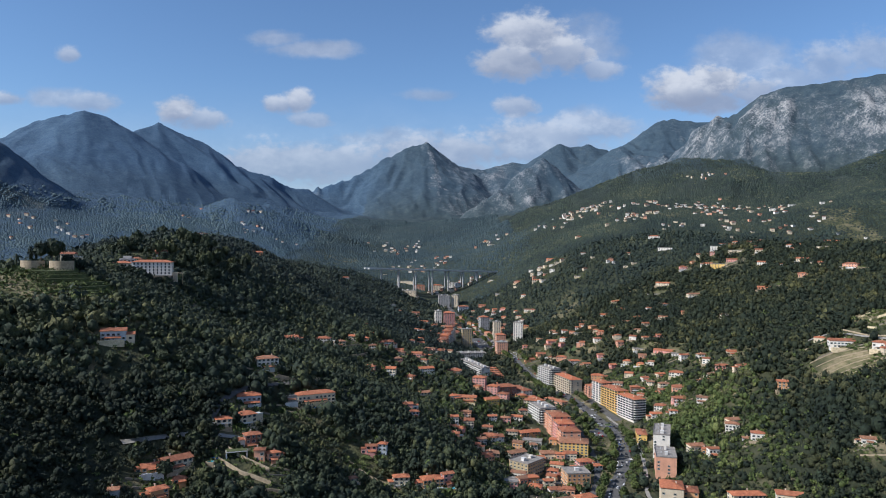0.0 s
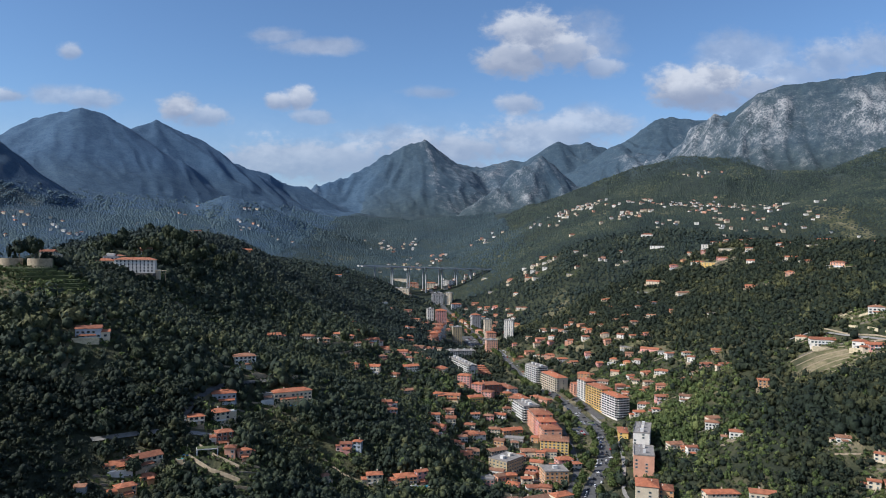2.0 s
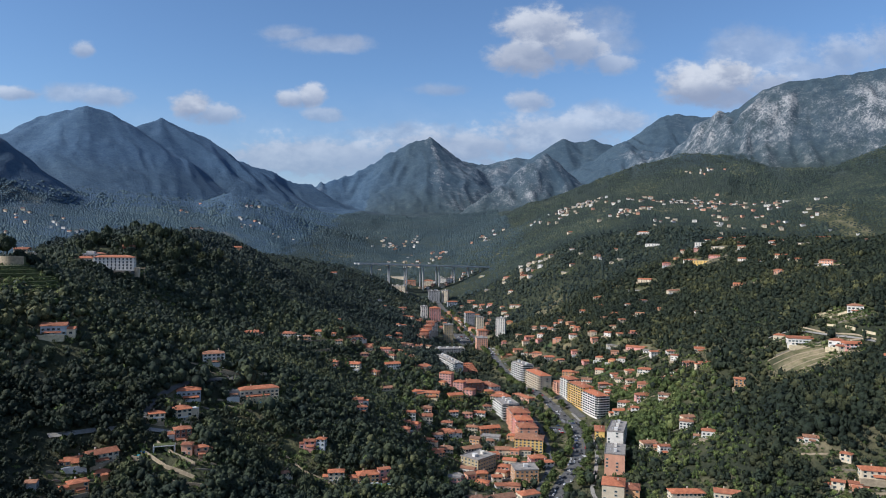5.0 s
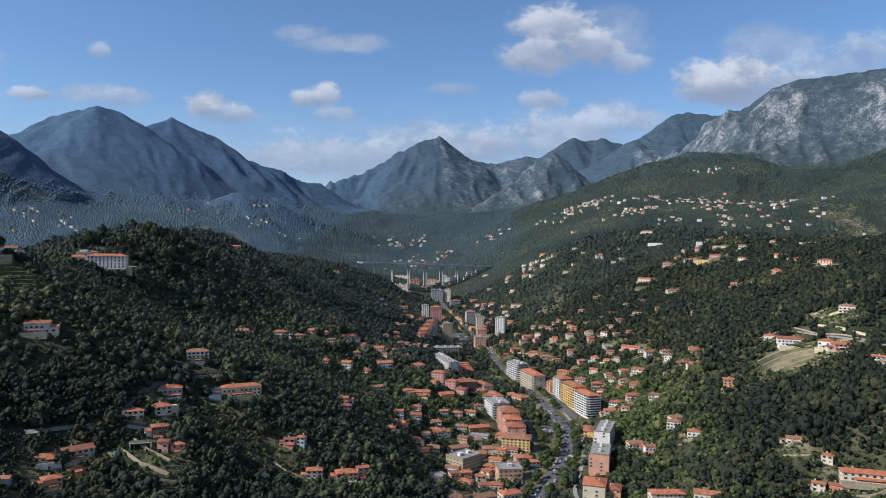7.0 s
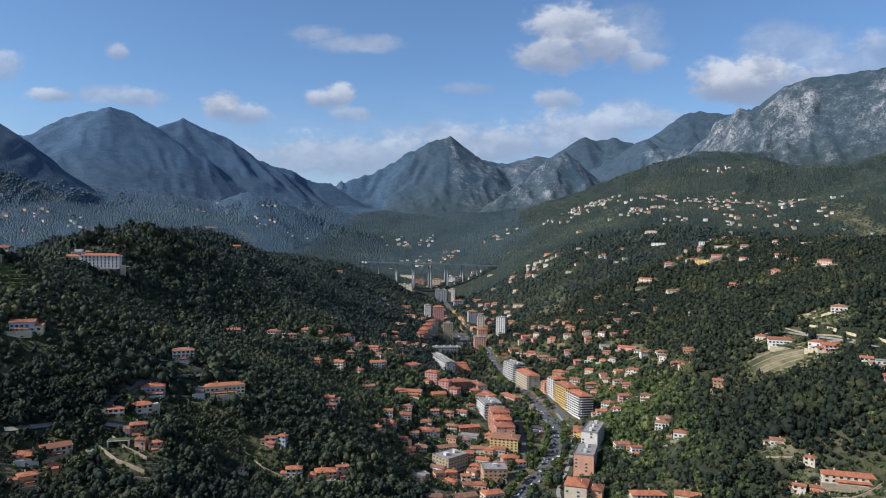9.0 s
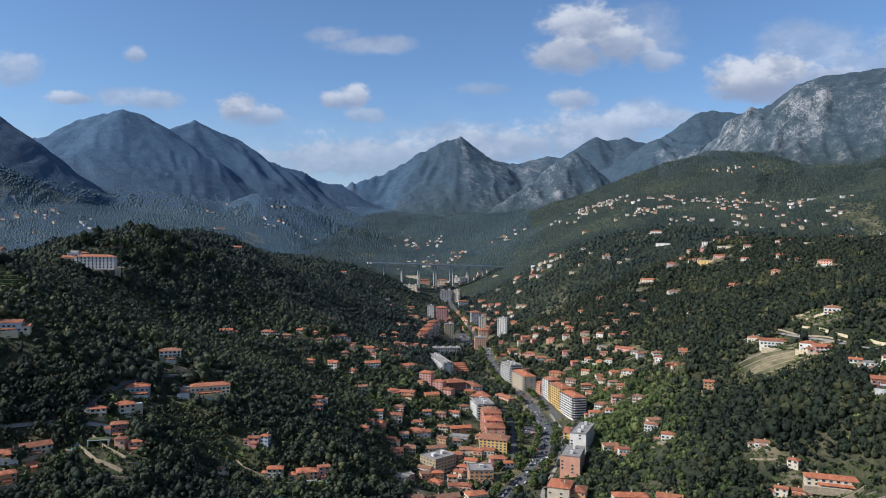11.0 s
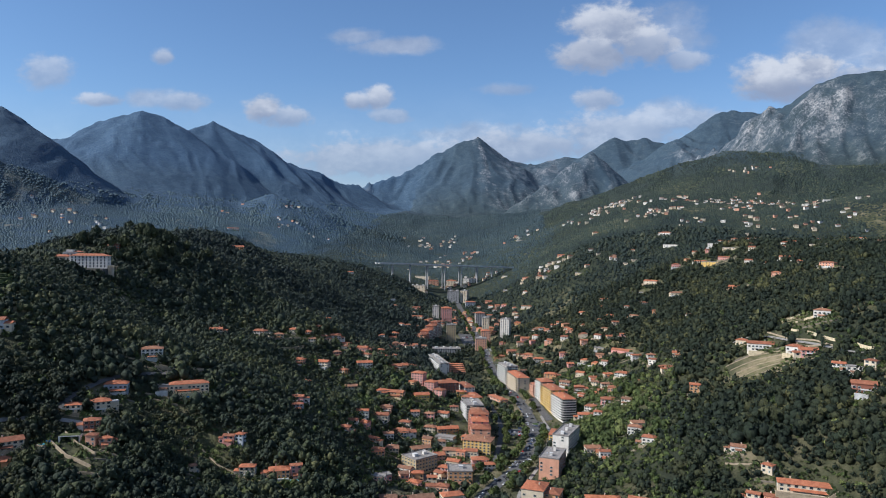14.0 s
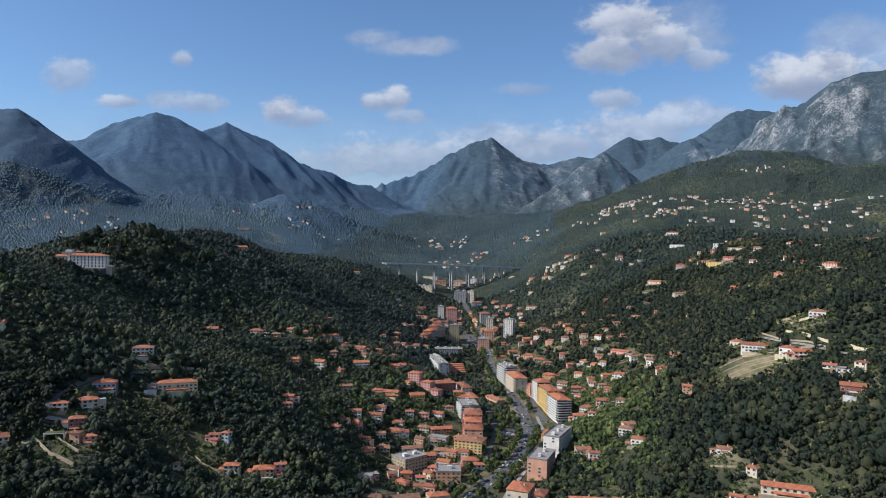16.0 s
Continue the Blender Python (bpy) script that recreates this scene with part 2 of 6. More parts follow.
WEST_SLOPE = [(-111, 899, 134), (-148, 886, 136), (-115, 1048, 130), (-59, 777, 96), (-88, 597, 123), (-136, 570, 128), (-142, 532, 121), (-123, 489, 113), (-109, 480, 107), (-158, 452, 106), (-166, 429, 100), (-175, 493, 129), (-171, 532, 138), (-143, 615, 147), (-164, 773, 148), (-201, 749, 150), (-20, 420, 62), (-130, 380, 82)]
WEST_SPUR = [(-244, 525, 166), (-252, 543, 183), (-272, 526, 181), (-305, 576, 214), (-317, 548, 207), (-345, 612, 232), (-345, 585, 225), (-385, 640, 227), (-312, 815, 217), (-280, 760, 199), (-257, 755, 183), (-342, 861, 234), (-345, 916, 252), (-371, 1204, 256), (-430, 1314, 257), (-408, 1468, 232), (-362, 1475, 219), (-212, 1104, 177), (-232, 1679, 174), (-113, 1601, 116), (-260, 400, 140)]
WEST_BEYOND = [(-560, 800, 190), (-700, 1250, 170), (-760, 1700, 200), (-1147, 1951, 281), (-319, 2873, 234), (-889, 2700, 360), (-560, 2250, 220), (-1000, 900, 200), (-600, 300, 150), (-209, 3132, 276), (-1500, 2200, 380), (-1500, 1200, 260)]
EAST_FOOT = [(252, 689, 57), (257, 660, 58), (262, 570, 58), (193, 985, 58), (237, 1056, 74), (203, 1105, 70), (167, 1258, 84), (290, 665, 74), (296, 702, 76), (298, 648, 79), (295, 806, 76), (288, 827, 79), (299, 859, 84), (341, 828, 111), (360, 722, 112), (345, 568, 93), (370, 539, 88), (386, 521, 83), (400, 520, 95)]
EAST_SLOPE = [(307, 768, 92), (356, 880, 95), (370, 905, 116), (325, 1036, 106), (249, 1130, 105), (292, 1283, 131), (402, 753, 156), (422, 731, 158), (479, 729, 188), (447, 740, 172), (442, 576, 144), (452, 607, 159), (487, 666, 169), (427, 1050, 153), (444, 1249, 171), (494, 1057, 195), (542, 1070, 214)]
EAST_HILL = [(605, 1055, 230), (622, 1002, 226), (586, 1156, 236), (339, 1371, 147), (390, 1372, 183), (507, 1365, 224), (554, 1384, 255), (507, 1601, 250), (225, 1691, 173), (139, 1662, 106), (-166, 1860, 164), (54, 1995, 140), (93, 2019, 155), (152, 2055, 178), (280, 1882, 222), (520, 1736, 280), (742, 1436, 258), (946, 1727, 272), (1005, 1676, 262), (700, 700, 260)]
EAST_FAR = [(1073, 1894, 372), (641, 1912, 318), (380, 2010, 282), (434, 2353, 350), (542, 2435, 398), (1025, 2504, 400), (1047, 2687, 480), (982, 2740, 490), (181, 2864, 275), (1500, 1700, 420), (1700, 2300, 520), (1000, 900, 290), (1300, 600, 330), (700, 250, 230), (350, 250, 80)]
PLAIN = [(0, -200, 10), (500, -200, 90), (-500, -200, 110), (0, -2000, 0), (2500, -2000, 60), (-2500, -2000, 60), (3500, 1500, 500), (-3500, 1500, 420), (0, 6000, 400), (-3000, 5000, 500), (3000, 5000, 600)]
# mountain crests
CRESTS = {
    "west_peak": (0.62, 0.14, [(-2500, 3150, 640), (-2017, 3194, 729), (-1894, 3245, 811), (-1794, 3275, 848), (-1686, 3296, 872), (-1618, 3346, 863), (-1550, 3496, 806), (-1480, 3646, 877), (-1358, 3697, 822), (-1301, 3747, 801), (-1196, 3847, 725), (-1069, 3947, 660), (-934, 4047, 607), (-808, 4148, 594)]),
    "west_shoulder": (0.75, 0.15, [(-2300, 2300, 715), (-2016, 2335, 729), (-1851, 2358, 722), (-1707, 2377, 724), (-1659, 2404, 697), (-1616, 2439, 640), (-1594, 2472, 602), (-1544, 2518, 510), (-1480, 2560, 420)]),
    "middle_peak": (0.72, 0.46, [(-856, 4398, 610), (-679, 4498, 675), (-548, 4599, 752), (-406, 4650, 826), (-261, 4701, 909), (-131, 4751, 944), (2, 4751, 869), (87, 4782, 817), (234, 4822, 796), (349, 4823, 824), (465, 4823, 848), (572, 4800, 822)]),
    "middle_spur": (0.85, 0.72, [(-131, 4751, 944), (-60, 4450, 720), (-40, 4150, 500)]),
    "tooth": (0.95, 0.7, [(36, 3700, 372), (187, 3801, 532), (346, 3902, 636), (492, 3953, 722), (543, 3983, 769), (634, 3953, 690), (714, 3953, 612), (800, 3903, 540)]),
    "notch": (0.75, 0.35, [(572, 4753, 818), (711, 4804, 933), (776, 4840, 970), (854, 4845, 940), (970, 4845, 968), (1094, 4805, 914)]),
    "east_dome": (0.62, 0.5, [(1003, 4405, 855), (1174, 4456, 967), (1348, 4507, 1070), (1437, 4507, 1078), (1599, 4458, 1060), (1792, 4408, 1053)]),
    "east_cliff": (1.05, 0.60, [(1009, 3504, 680), (1115, 3405, 756), (1213, 3306, 826), (1303, 3206, 899), (1383, 3156, 940), (1485, 3107, 975), (1607, 3057, 975), (1748, 3008, 989), (1832, 2958, 997), (2070, 2859, 997), (2500, 2700, 980)]),
    "east_shelf": (0.45, 0.12, [(174, 3000, 300), (341, 3001, 376), (507, 3002, 474), (650, 3003, 536), (794, 3003, 586), (968, 2954, 630), (1184, 2905, 622), (1391, 2855, 581), (1562, 2756, 604), (1680, 2707, 643), (2200, 2550, 640)]),
    "west_knoll": (0.50, 0.15, [(-1267, 2695, 316), (-1042, 2846, 380), (-876, 2897, 448), (-736, 2897, 410), (-550, 2898, 342), (-329, 2999, 276)]),
}
spots = np.array(VALLEY + TOWN + WEST_FOOT + WEST_SLOPE + WEST_SPUR + WEST_BEYOND + EAST_FOOT + EAST_SLOPE + EAST_HILL + EAST_FAR + PLAIN, float)


def plate(d2):
    return 0.5 * d2 * np.log(d2 + 1e-9)


centres = spots[:, :2] / 1000
gaps = ((centres[:, None] - centres[None]) ** 2).sum(2)
side = np.c_[np.ones(len(centres)), centres]
system = np.block([[plate(gaps) + 2e-5 * np.eye(len(centres)), side], [side.T, np.zeros((3, 3))]])
weights = np.linalg.solve(system, np.r_[spots[:, 2], np.zeros(3)])


def lattice(ix, iy, seed):
    h = (ix * 374761393 + iy * 668265263 + seed * 974634777) & 0x7FFFFFFF
    h = ((h ^ (h >> 13)) * 1274126177) & 0x7FFFFFFF
    return ((h ^ (h >> 16)) & 0xFFFF) / 65535.0


def value_noise(x, y, seed):
    ix, iy = np.floor(x).astype(np.int64), np.floor(y).astype(np.int64)
    fx, fy = x - ix, y - iy
    fx, fy = fx * fx * (3 - 2 * fx), fy * fy * (3 - 2 * fy)
    a, b = lattice(ix, iy, seed), lattice(ix + 1, iy, seed)
    c, d = lattice(ix, iy + 1, seed), lattice(ix + 1, iy + 1, seed)
    return (a * (1 - fx) + b * fx) * (1 - fy) + (c * (1 - fx) + d * fx) * fy - 0.5


def fractal(x, y, size, octaves, seed, gain=0.5, ridged=False):
    total, amp = np.zeros_like(x), 1.0
    for k in range(octaves):
        n = value_noise(x / size, y / size, seed + k)
        total += amp * (0.5 - 4 * np.abs(n) if ridged else 2 * n)
        size, amp = size / 2.03, amp * gain
    return total


def base_height(x, y):
    out = np.empty(len(x))
    for s in range(0, len(x), 20000):
        p = np.c_[x[s:s + 20000], y[s:s + 20000]] / 1000
        d2 = ((p[:, None] - centres[None]) ** 2).sum(2)
        out[s:s + 20000] = plate(d2) @ weights[:-3] + np.c_[np.ones(len(p)), p] @ weights[-3:]
    return np.clip(out, -5, 700)


def crest_height(x, y, slope, line):
    best = np.full(len(x), -1e9)
    for (x0, y0, z0), (x1, y1, z1) in zip(line, line[1:]):
        dx, dy = x1 - x0, y1 - y0
        f = np.clip(((x - x0) * dx + (y - y0) * dy) / (dx * dx + dy * dy), 0, 1)
        d = np.hypot(x - x0 - f * dx, y - y0 - f * dy)
        best = np.maximum(best, z0 + f * (z1 - z0) - slope * d)
    return best


def land(x, y):
    """Height and rockiness of the land."""
    x, y = np.asarray(x, float), np.asarray(y, float)
    z = base_height(x, y)
    rock = np.zeros(len(x))
    dist = np.hypot(x, y)
    z = z + np.clip((dist - 1900) / 900, 0, 1) * fractal(x, y, 300, 4, 11) * 24
    away = dist > 1500
    if not away.any():
        return z, rock
    fx, fy, fz, fr = x[away], y[away], z[away], rock[away]
    wx, wy = fx + 70 * fractal(fx, fy, 420, 3, 31), fy + 70 * fractal(fx, fy, 420, 3, 37)
    for k, (name, (slope, stony, line)) in enumerate(CRESTS.items()):
        tent = crest_height(fx, fy, slope, line)
        top = crest_height(fx, fy, 0.0, line)
        below = np.clip((top - tent) / 160, 0, 1)
        # ribs and gullies that run down from the crest
        ax, ay = line[-1][0] - line[0][0], line[-1][1] - line[0][1]
        ln = math.hypot(ax, ay)
        ax, ay = ax / ln, ay / ln
        along, down = wx * ax + wy * ay, wy * ax - wx * ay
        gully = fractal(along, down * 0.42, 300, 5, 50 + k, 0.55 if stony < 0.5 else 0.64, True)
        tent = tent + below * gully * (16 if stony < 0.4 else 40 if name == "east_cliff" else 32) + (1 - below) * fractal(fx, fy, 45, 3, 70 + k) * 6
        soft = np.where(tent > fz, tent, fz) + 18 * np.log1p(np.exp(-np.abs(tent - fz) / 30))
        patch = fractal(along, down * 0.5, 330, 3, 90 + k)
        fr = np.where(tent > fz, stony + (0.22 * gully + 0.30 * patch) * (stony > 0.4) + 0.4 * (below - 0.65) * (name == "east_cliff"), fr)
        fz = np.where(np.abs(tent - fz) > 120, np.maximum(tent, fz), soft)
    z[away], rock[away] = fz, fr
    return z, np.clip(rock, 0, 1)


def ground_at(x, y):
    return float(land(np.array([x]), np.array([y]))[0][0])


CENTRE = (100.0, -40.0)
fan = np.r_[np.linspace(-42, 42, 481), np.linspace(42, 318, 55)[1:-1]]
rings = np.r_[0.01, 4.0, 10.0, np.geomspace(20, 400, 26)[:-1], np.linspace(400, 2000, 130)[:-1], np.linspace(2000, 5200, 215), 7000, 10000]
ang, rad = np.meshgrid(np.radians(fan), rings)
gx, gy = CENTRE[0] + rad * np.sin(ang), CENTRE[1] + rad * np.cos(ang)
gz, grock = land(gx.ravel(), gy.ravel())
rows_n, cols_n = ang.shape
idx = np.arange(rows_n * cols_n).reshape(rows_n, cols_n)
nxt = np.roll(idx, -1, axis=1)
quads = np.stack([idx[:-1], nxt[:-1], nxt[1:], idx[1:]], -1).reshape(-1, 4)


def mesh_object(name, verts, faces, mats, parent=None, smooth=False):
    """A mesh object from arrays of corners and of faces that all have the same number of corners."""
    verts, faces = np.asarray(verts, np.float32), np.asarray(faces, np.int32)
    me = bpy.data.meshes.new(name)
    me.vertices.add(len(verts)); me.vertices.foreach_set("co", verts.ravel())
    k = faces.shape[1]
    me.loops.add(faces.size); me.loops.foreach_set("vertex_index", faces.ravel())
    me.polygons.add(len(faces))
    me.polygons.foreach_set("loop_start", np.arange(0, faces.size, k, dtype=np.int32))
    me.polygons.foreach_set("loop_total", np.full(len(faces), k, np.int32))
    if smooth:
        me.polygons.foreach_set("use_smooth", np.ones(len(faces), bool))
    me.update(calc_edges=True)
    me.validate()
    for m in mats if isinstance(mats, (list, tuple)) else [mats]:
        me.materials.append(m)
    ob = new(name, me)
    ob.parent = parent
    return ob


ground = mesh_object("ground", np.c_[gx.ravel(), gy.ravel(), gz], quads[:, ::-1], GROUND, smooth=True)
tagged(ground, "wooded valley ringed by rocky limestone mountains", "ground", kind="structure")
gdist = np.hypot(gx, gy).ravel()
dry = np.clip(fractal(gx.ravel(), gy.ravel(), 130, 4, 90) * 1.6 - 0.95, 0, 0.45) * (gdist < 2600)
# open dry ground: east, north, radius
DRY = [(-340, 578, 26), (-320, 570, 20), (-360, 585, 18), (403, 712, 24), (418, 700, 18), (-67, 552, 16), (-35, 516, 18), (-10, 515, 14), (300, 790, 16), (320, 760, 14), (330, 700, 14), (455, 765, 16), (470, 745, 16), (-255, 575, 14), (-250, 512, 16), (-257, 752, 10), (-150, 640, 18), (560, 1075, 20), (545, 1400, 26), (430, 1060, 14), (310, 1060, 20), (350, 1030, 16), (365, 1390, 24)]
for dx_, dy_, dr_ in DRY:
    dry = np.maximum(dry, np.clip(1.6 - np.hypot(gx.ravel() - dx_, gy.ravel() - dy_) / dr_ + 0.5 * fractal(gx.ravel(), gy.ravel(), 14, 3, 7), 0, 1))
# painted haze: blue tint of the ground, by distance, height and westward
haze_tint = np.clip((gdist - 2000) / 1100, 0, 1) * (0.58 + 0.42 * np.clip((-250 - gx.ravel()) / 500, 0, 1)) * np.clip((gz - 130) / 480, 0.25, 1) * np.where((gx.ravel() > 260) & (gdist < 3500), np.clip((gz - 350) / 400, 0.4, 0.85), 1.0)
haze_tint = np.maximum(haze_tint, ((gx.ravel() < -480) & (gy.ravel() > 1000)) * 0.8)

# ---- woods ----
KEEP_CLEAR = []          # x, y, radius without trees: things in the woods, and gaps towards the camera


def ico(level):
    bm = bmesh.new()
    bmesh.ops.create_icosphere(bm, subdivisions=level, radius=1)
    v = np.array([p.co[:] for p in bm.verts]); f = np.array([[q.index for q in p.verts] for p in bm.faces])
    bm.free()
    return v, f


def crown_template(level, tufts, seed, tall=0.85, tuft=0.28):
    """A crown about 1 m in radius on the ground: a dark core under boughs of small leafy tufts."""
    r = np.random.default_rng(seed)
    verts, faces, count = [], [], 0
    if level:
        v, f = ico(level)
        v = v * (0.70 + 0.12 * (r.random((len(v), 1)) - 0.5)) * (1.0, 1.0, 0.85 * tall) + (0, 0, 0.60 * tall)
        verts, faces, count = [v], [f], len(v)
    boughs = r.normal(size=(10, 3)); boughs[:, 2] = np.abs(boughs[:, 2]) * 0.9
    boughs /= np.linalg.norm(boughs, axis=1)[:, None]
    d = boughs[r.integers(0, 10, tufts)] + 0.36 * r.normal(size=(tufts, 3))
    d[:, 2] = np.where(d[:, 2] < -0.15, -d[:, 2], d[:, 2])
    far_out = np.linalg.norm(d, axis=1)[:, None]
    d /= far_out
    mid = d * (1.0, 1.0, 0.85 * tall) * np.clip(0.62 + 0.26 * far_out + 0.16 * r.random((tufts, 1)), 0.6, 1.12) + (0, 0, 0.60 * tall)
    nrm = d + 0.75 * r.normal(size=(tufts, 3))
    nrm /= np.linalg.norm(nrm, axis=1)[:, None]
    a = np.cross(nrm, r.normal(size=(tufts, 3))); a /= np.linalg.norm(a, axis=1)[:, None]
    b = np.cross(nrm, a)
    s = tuft * (0.55 + 0.9 * r.random((tufts, 1)))
    tri = np.stack([mid + s * a, mid - 0.5 * s * a + 0.8 * s * b, mid - 0.6 * s * a - 0.75 * s * b], 1)
    verts.append(tri.reshape(-1, 3)); faces.append(np.arange(tufts * 3).reshape(-1, 3) + count)
    return np.concatenate(verts), np.concatenate(faces)


def lobed_crown(lobes, tufts, seed, tall=0.9):
    """A crown of rounded, uneven boughs about 1 m in radius, with loose leafy tufts between them."""
    r = np.random.default_rng(300 + seed)
    v0, f0 = ico(1)
    verts, faces, count = [], [], 0
    for k in range(lobes):
        a = 2.4 * k + r.uniform(-.5, .5)
        out = 0.0 if k == 0 else r.uniform(0.40, 0.74)
        up = tall * (1.02 if k == 0 else r.uniform(0.30, 0.88))
        size = r.uniform(0.22, 0.40) if k else 0.46
        v = v0 * size * (1 + 0.62 * (r.random((len(v0), 1)) - 0.5)) * (1.0, 1.0, 0.82) + (out * math.cos(a), out * math.sin(a), up)
        verts.append(v); faces.append(f0 + count); count += len(v)
    tv, tf = crown_template(0, tufts, 700 + seed, tall, 0.17)
    verts.append(tv); faces.append(tf + count)
    return np.concatenate(verts), np.concatenate(faces)


def small_crown(seed, tall):
    """A far crown: an uneven eight-sided dome with a few loose boughs."""
    r = np.random.default_rng(seed)
    a = np.arange(5) * 2 * math.pi / 5 + r.uniform(-.3, .3, 5)
    rim = np.c_[np.cos(a), np.sin(a), np.zeros(5)] * r.uniform(0.75, 1.1, (5, 1)) + np.c_[np.zeros((5, 2)), tall * r.uniform(0.25, 0.6, 5)]
    v = np.concatenate([rim, [(r.uniform(-.2, .2), r.uniform(-.2, .2), 1.25 * tall), (0, 0, -0.2)]])
    f = [[k, (k + 1) % 5, 5] for k in range(5)] + [[(k + 1) % 5, k, 6] for k in range(5)]
    tv, tf = crown_template(0, 3, 700 + seed, tall, 0.45)
    return np.concatenate([v, tv]), np.concatenate([np.array(f), tf + len(v)])


def dome_crown(seed):
    """A crown seen from far away: a low, uneven dome."""
    r = np.random.default_rng(seed)
    a, b = np.arange(5) * 2 * math.pi / 5, np.arange(3) * 2 * math.pi / 3 + r.uniform(0, 2)
    rim = np.c_[np.cos(a), np.sin(a), np.zeros(5)] * r.uniform(0.85, 1.2, (5, 1))
    top = np.c_[np.cos(b) * 0.5, np.sin(b) * 0.5, r.uniform(0.8, 1.1, 3)]
    v = np.concatenate([rim, top])
    f, q = [[5, 6, 7]], [int(np.argmin(np.hypot(*(top - rim[k])[:, :2].T))) for k in range(5)]
    for k in range(5):
        m = (k + 1) % 5
        f.append([k, m, 5 + q[k]])
        if q[m] != q[k]:
            f.append([m, 5 + q[m], 5 + q[k]])
    return v, np.array(f)


def scatter(name, templates, pts, radius, height, mat, label, chunk_seed=0):
    """One woodland of many crowns."""
    r = np.random.default_rng(chunk_seed)
    allv, allf, tones, base = [], [], [], 0
    pick = r.integers(0, len(templates), len(pts))
    for k, (tv, tf) in enumerate(templates):
        sel = np.where(pick == k)[0]
        if not len(sel):
            continue
        th = r.random(len(sel)) * 2 * np.pi
        c, s = np.cos(th), np.sin(th)
        x = tv[None, :, 0] * c[:, None] - tv[None, :, 1] * s[:, None]
        y = tv[None, :, 0] * s[:, None] + tv[None, :, 1] * c[:, None]
        v = np.stack([x * radius[sel, None] + pts[sel, 0:1], y * radius[sel, None] + pts[sel, 1:2], tv[None, :, 2] * height[sel, None] + pts[sel, 2:3]], -1)
        f = tf[None] + (np.arange(len(sel)) * len(tv))[:, None, None] + base
        base += v.shape[0] * v.shape[1]
        allv.append(v.reshape(-1, 3)); allf.append(f.reshape(-1, 3))
        tones.append(np.repeat(r.random(len(sel)) ** 1.6, len(tv)))
    ob = mesh_object(name, np.concatenate(allv), np.concatenate(allf), mat, smooth=True)
    ob.data.attributes.new("tone", "FLOAT", "POINT").data.foreach_set("value", np.concatenate(tones).astype(np.float32))
    return tagged(ob, label, "trees", kind="stuff")


def plant_shrubs():
    """Low bushes round every house."""
    r = np.random.default_rng(31)
    pts = []
    for x, y, w in YARDS:
        n = int(8 + w * 0.9)
        a = r.random(n) * 2 * np.pi
        d = (0.5 * w + 1.0) * (0.8 + 1.1 * r.random(n))
        pts.append(np.c_[x + d * np.cos(a), y - 2 + d * np.sin(a) * 0.9])
    p = np.concatenate(pts)
    ok = np.ones(len(p), bool)
    for cx, cy, cr in FOOTPRINTS:
        ok &= (p[:, 0] - cx) ** 2 + (p[:, 1] - cy) ** 2 > cr * cr
    p = p[ok]
    p = np.c_[p, land(p[:, 0], p[:, 1])[0] - 0.3]
    size = 0.9 + 1.5 * r.random(len(p)) ** 2
    scatter("garden_shrubs", BUSHES, p, size, size * (0.8 + 0.5 * r.random(len(p))), GARDEN, "green garden bushes round the houses", 32)


def plant_undergrowth():
    """Low scrub on the open ground between houses, walls and lanes."""
    r = np.random.default_rng(57)
    p = wood_points(330, 1000, 4.0, 58, clear=False)
    bare = np.zeros(len(p), bool)
    for cx, cy, cr in KEEP_CLEAR:
        if cy < 1050:
            bare |= (p[:, 0] - cx) ** 2 + (p[:, 1] - cy) ** 2 < cr * cr
    bare |= r.random(len(p)) < 0.14
    for cx, cy, cr in FOOTPRINTS:
        bare &= (p[:, 0] - cx) ** 2 + (p[:, 1] - cy) ** 2 > cr * cr
    p = p[bare]
    size = 0.8 + 1.9 * r.random(len(p)) ** 1.7
    scatter("undergrowth", BUSHES, p - (0, 0, 0.25), size, size * (0.7 + 0.6 * r.random(len(p))), GARDEN, "low green scrub on open ground", 59)


YARDS, FOOTPRINTS = [], []


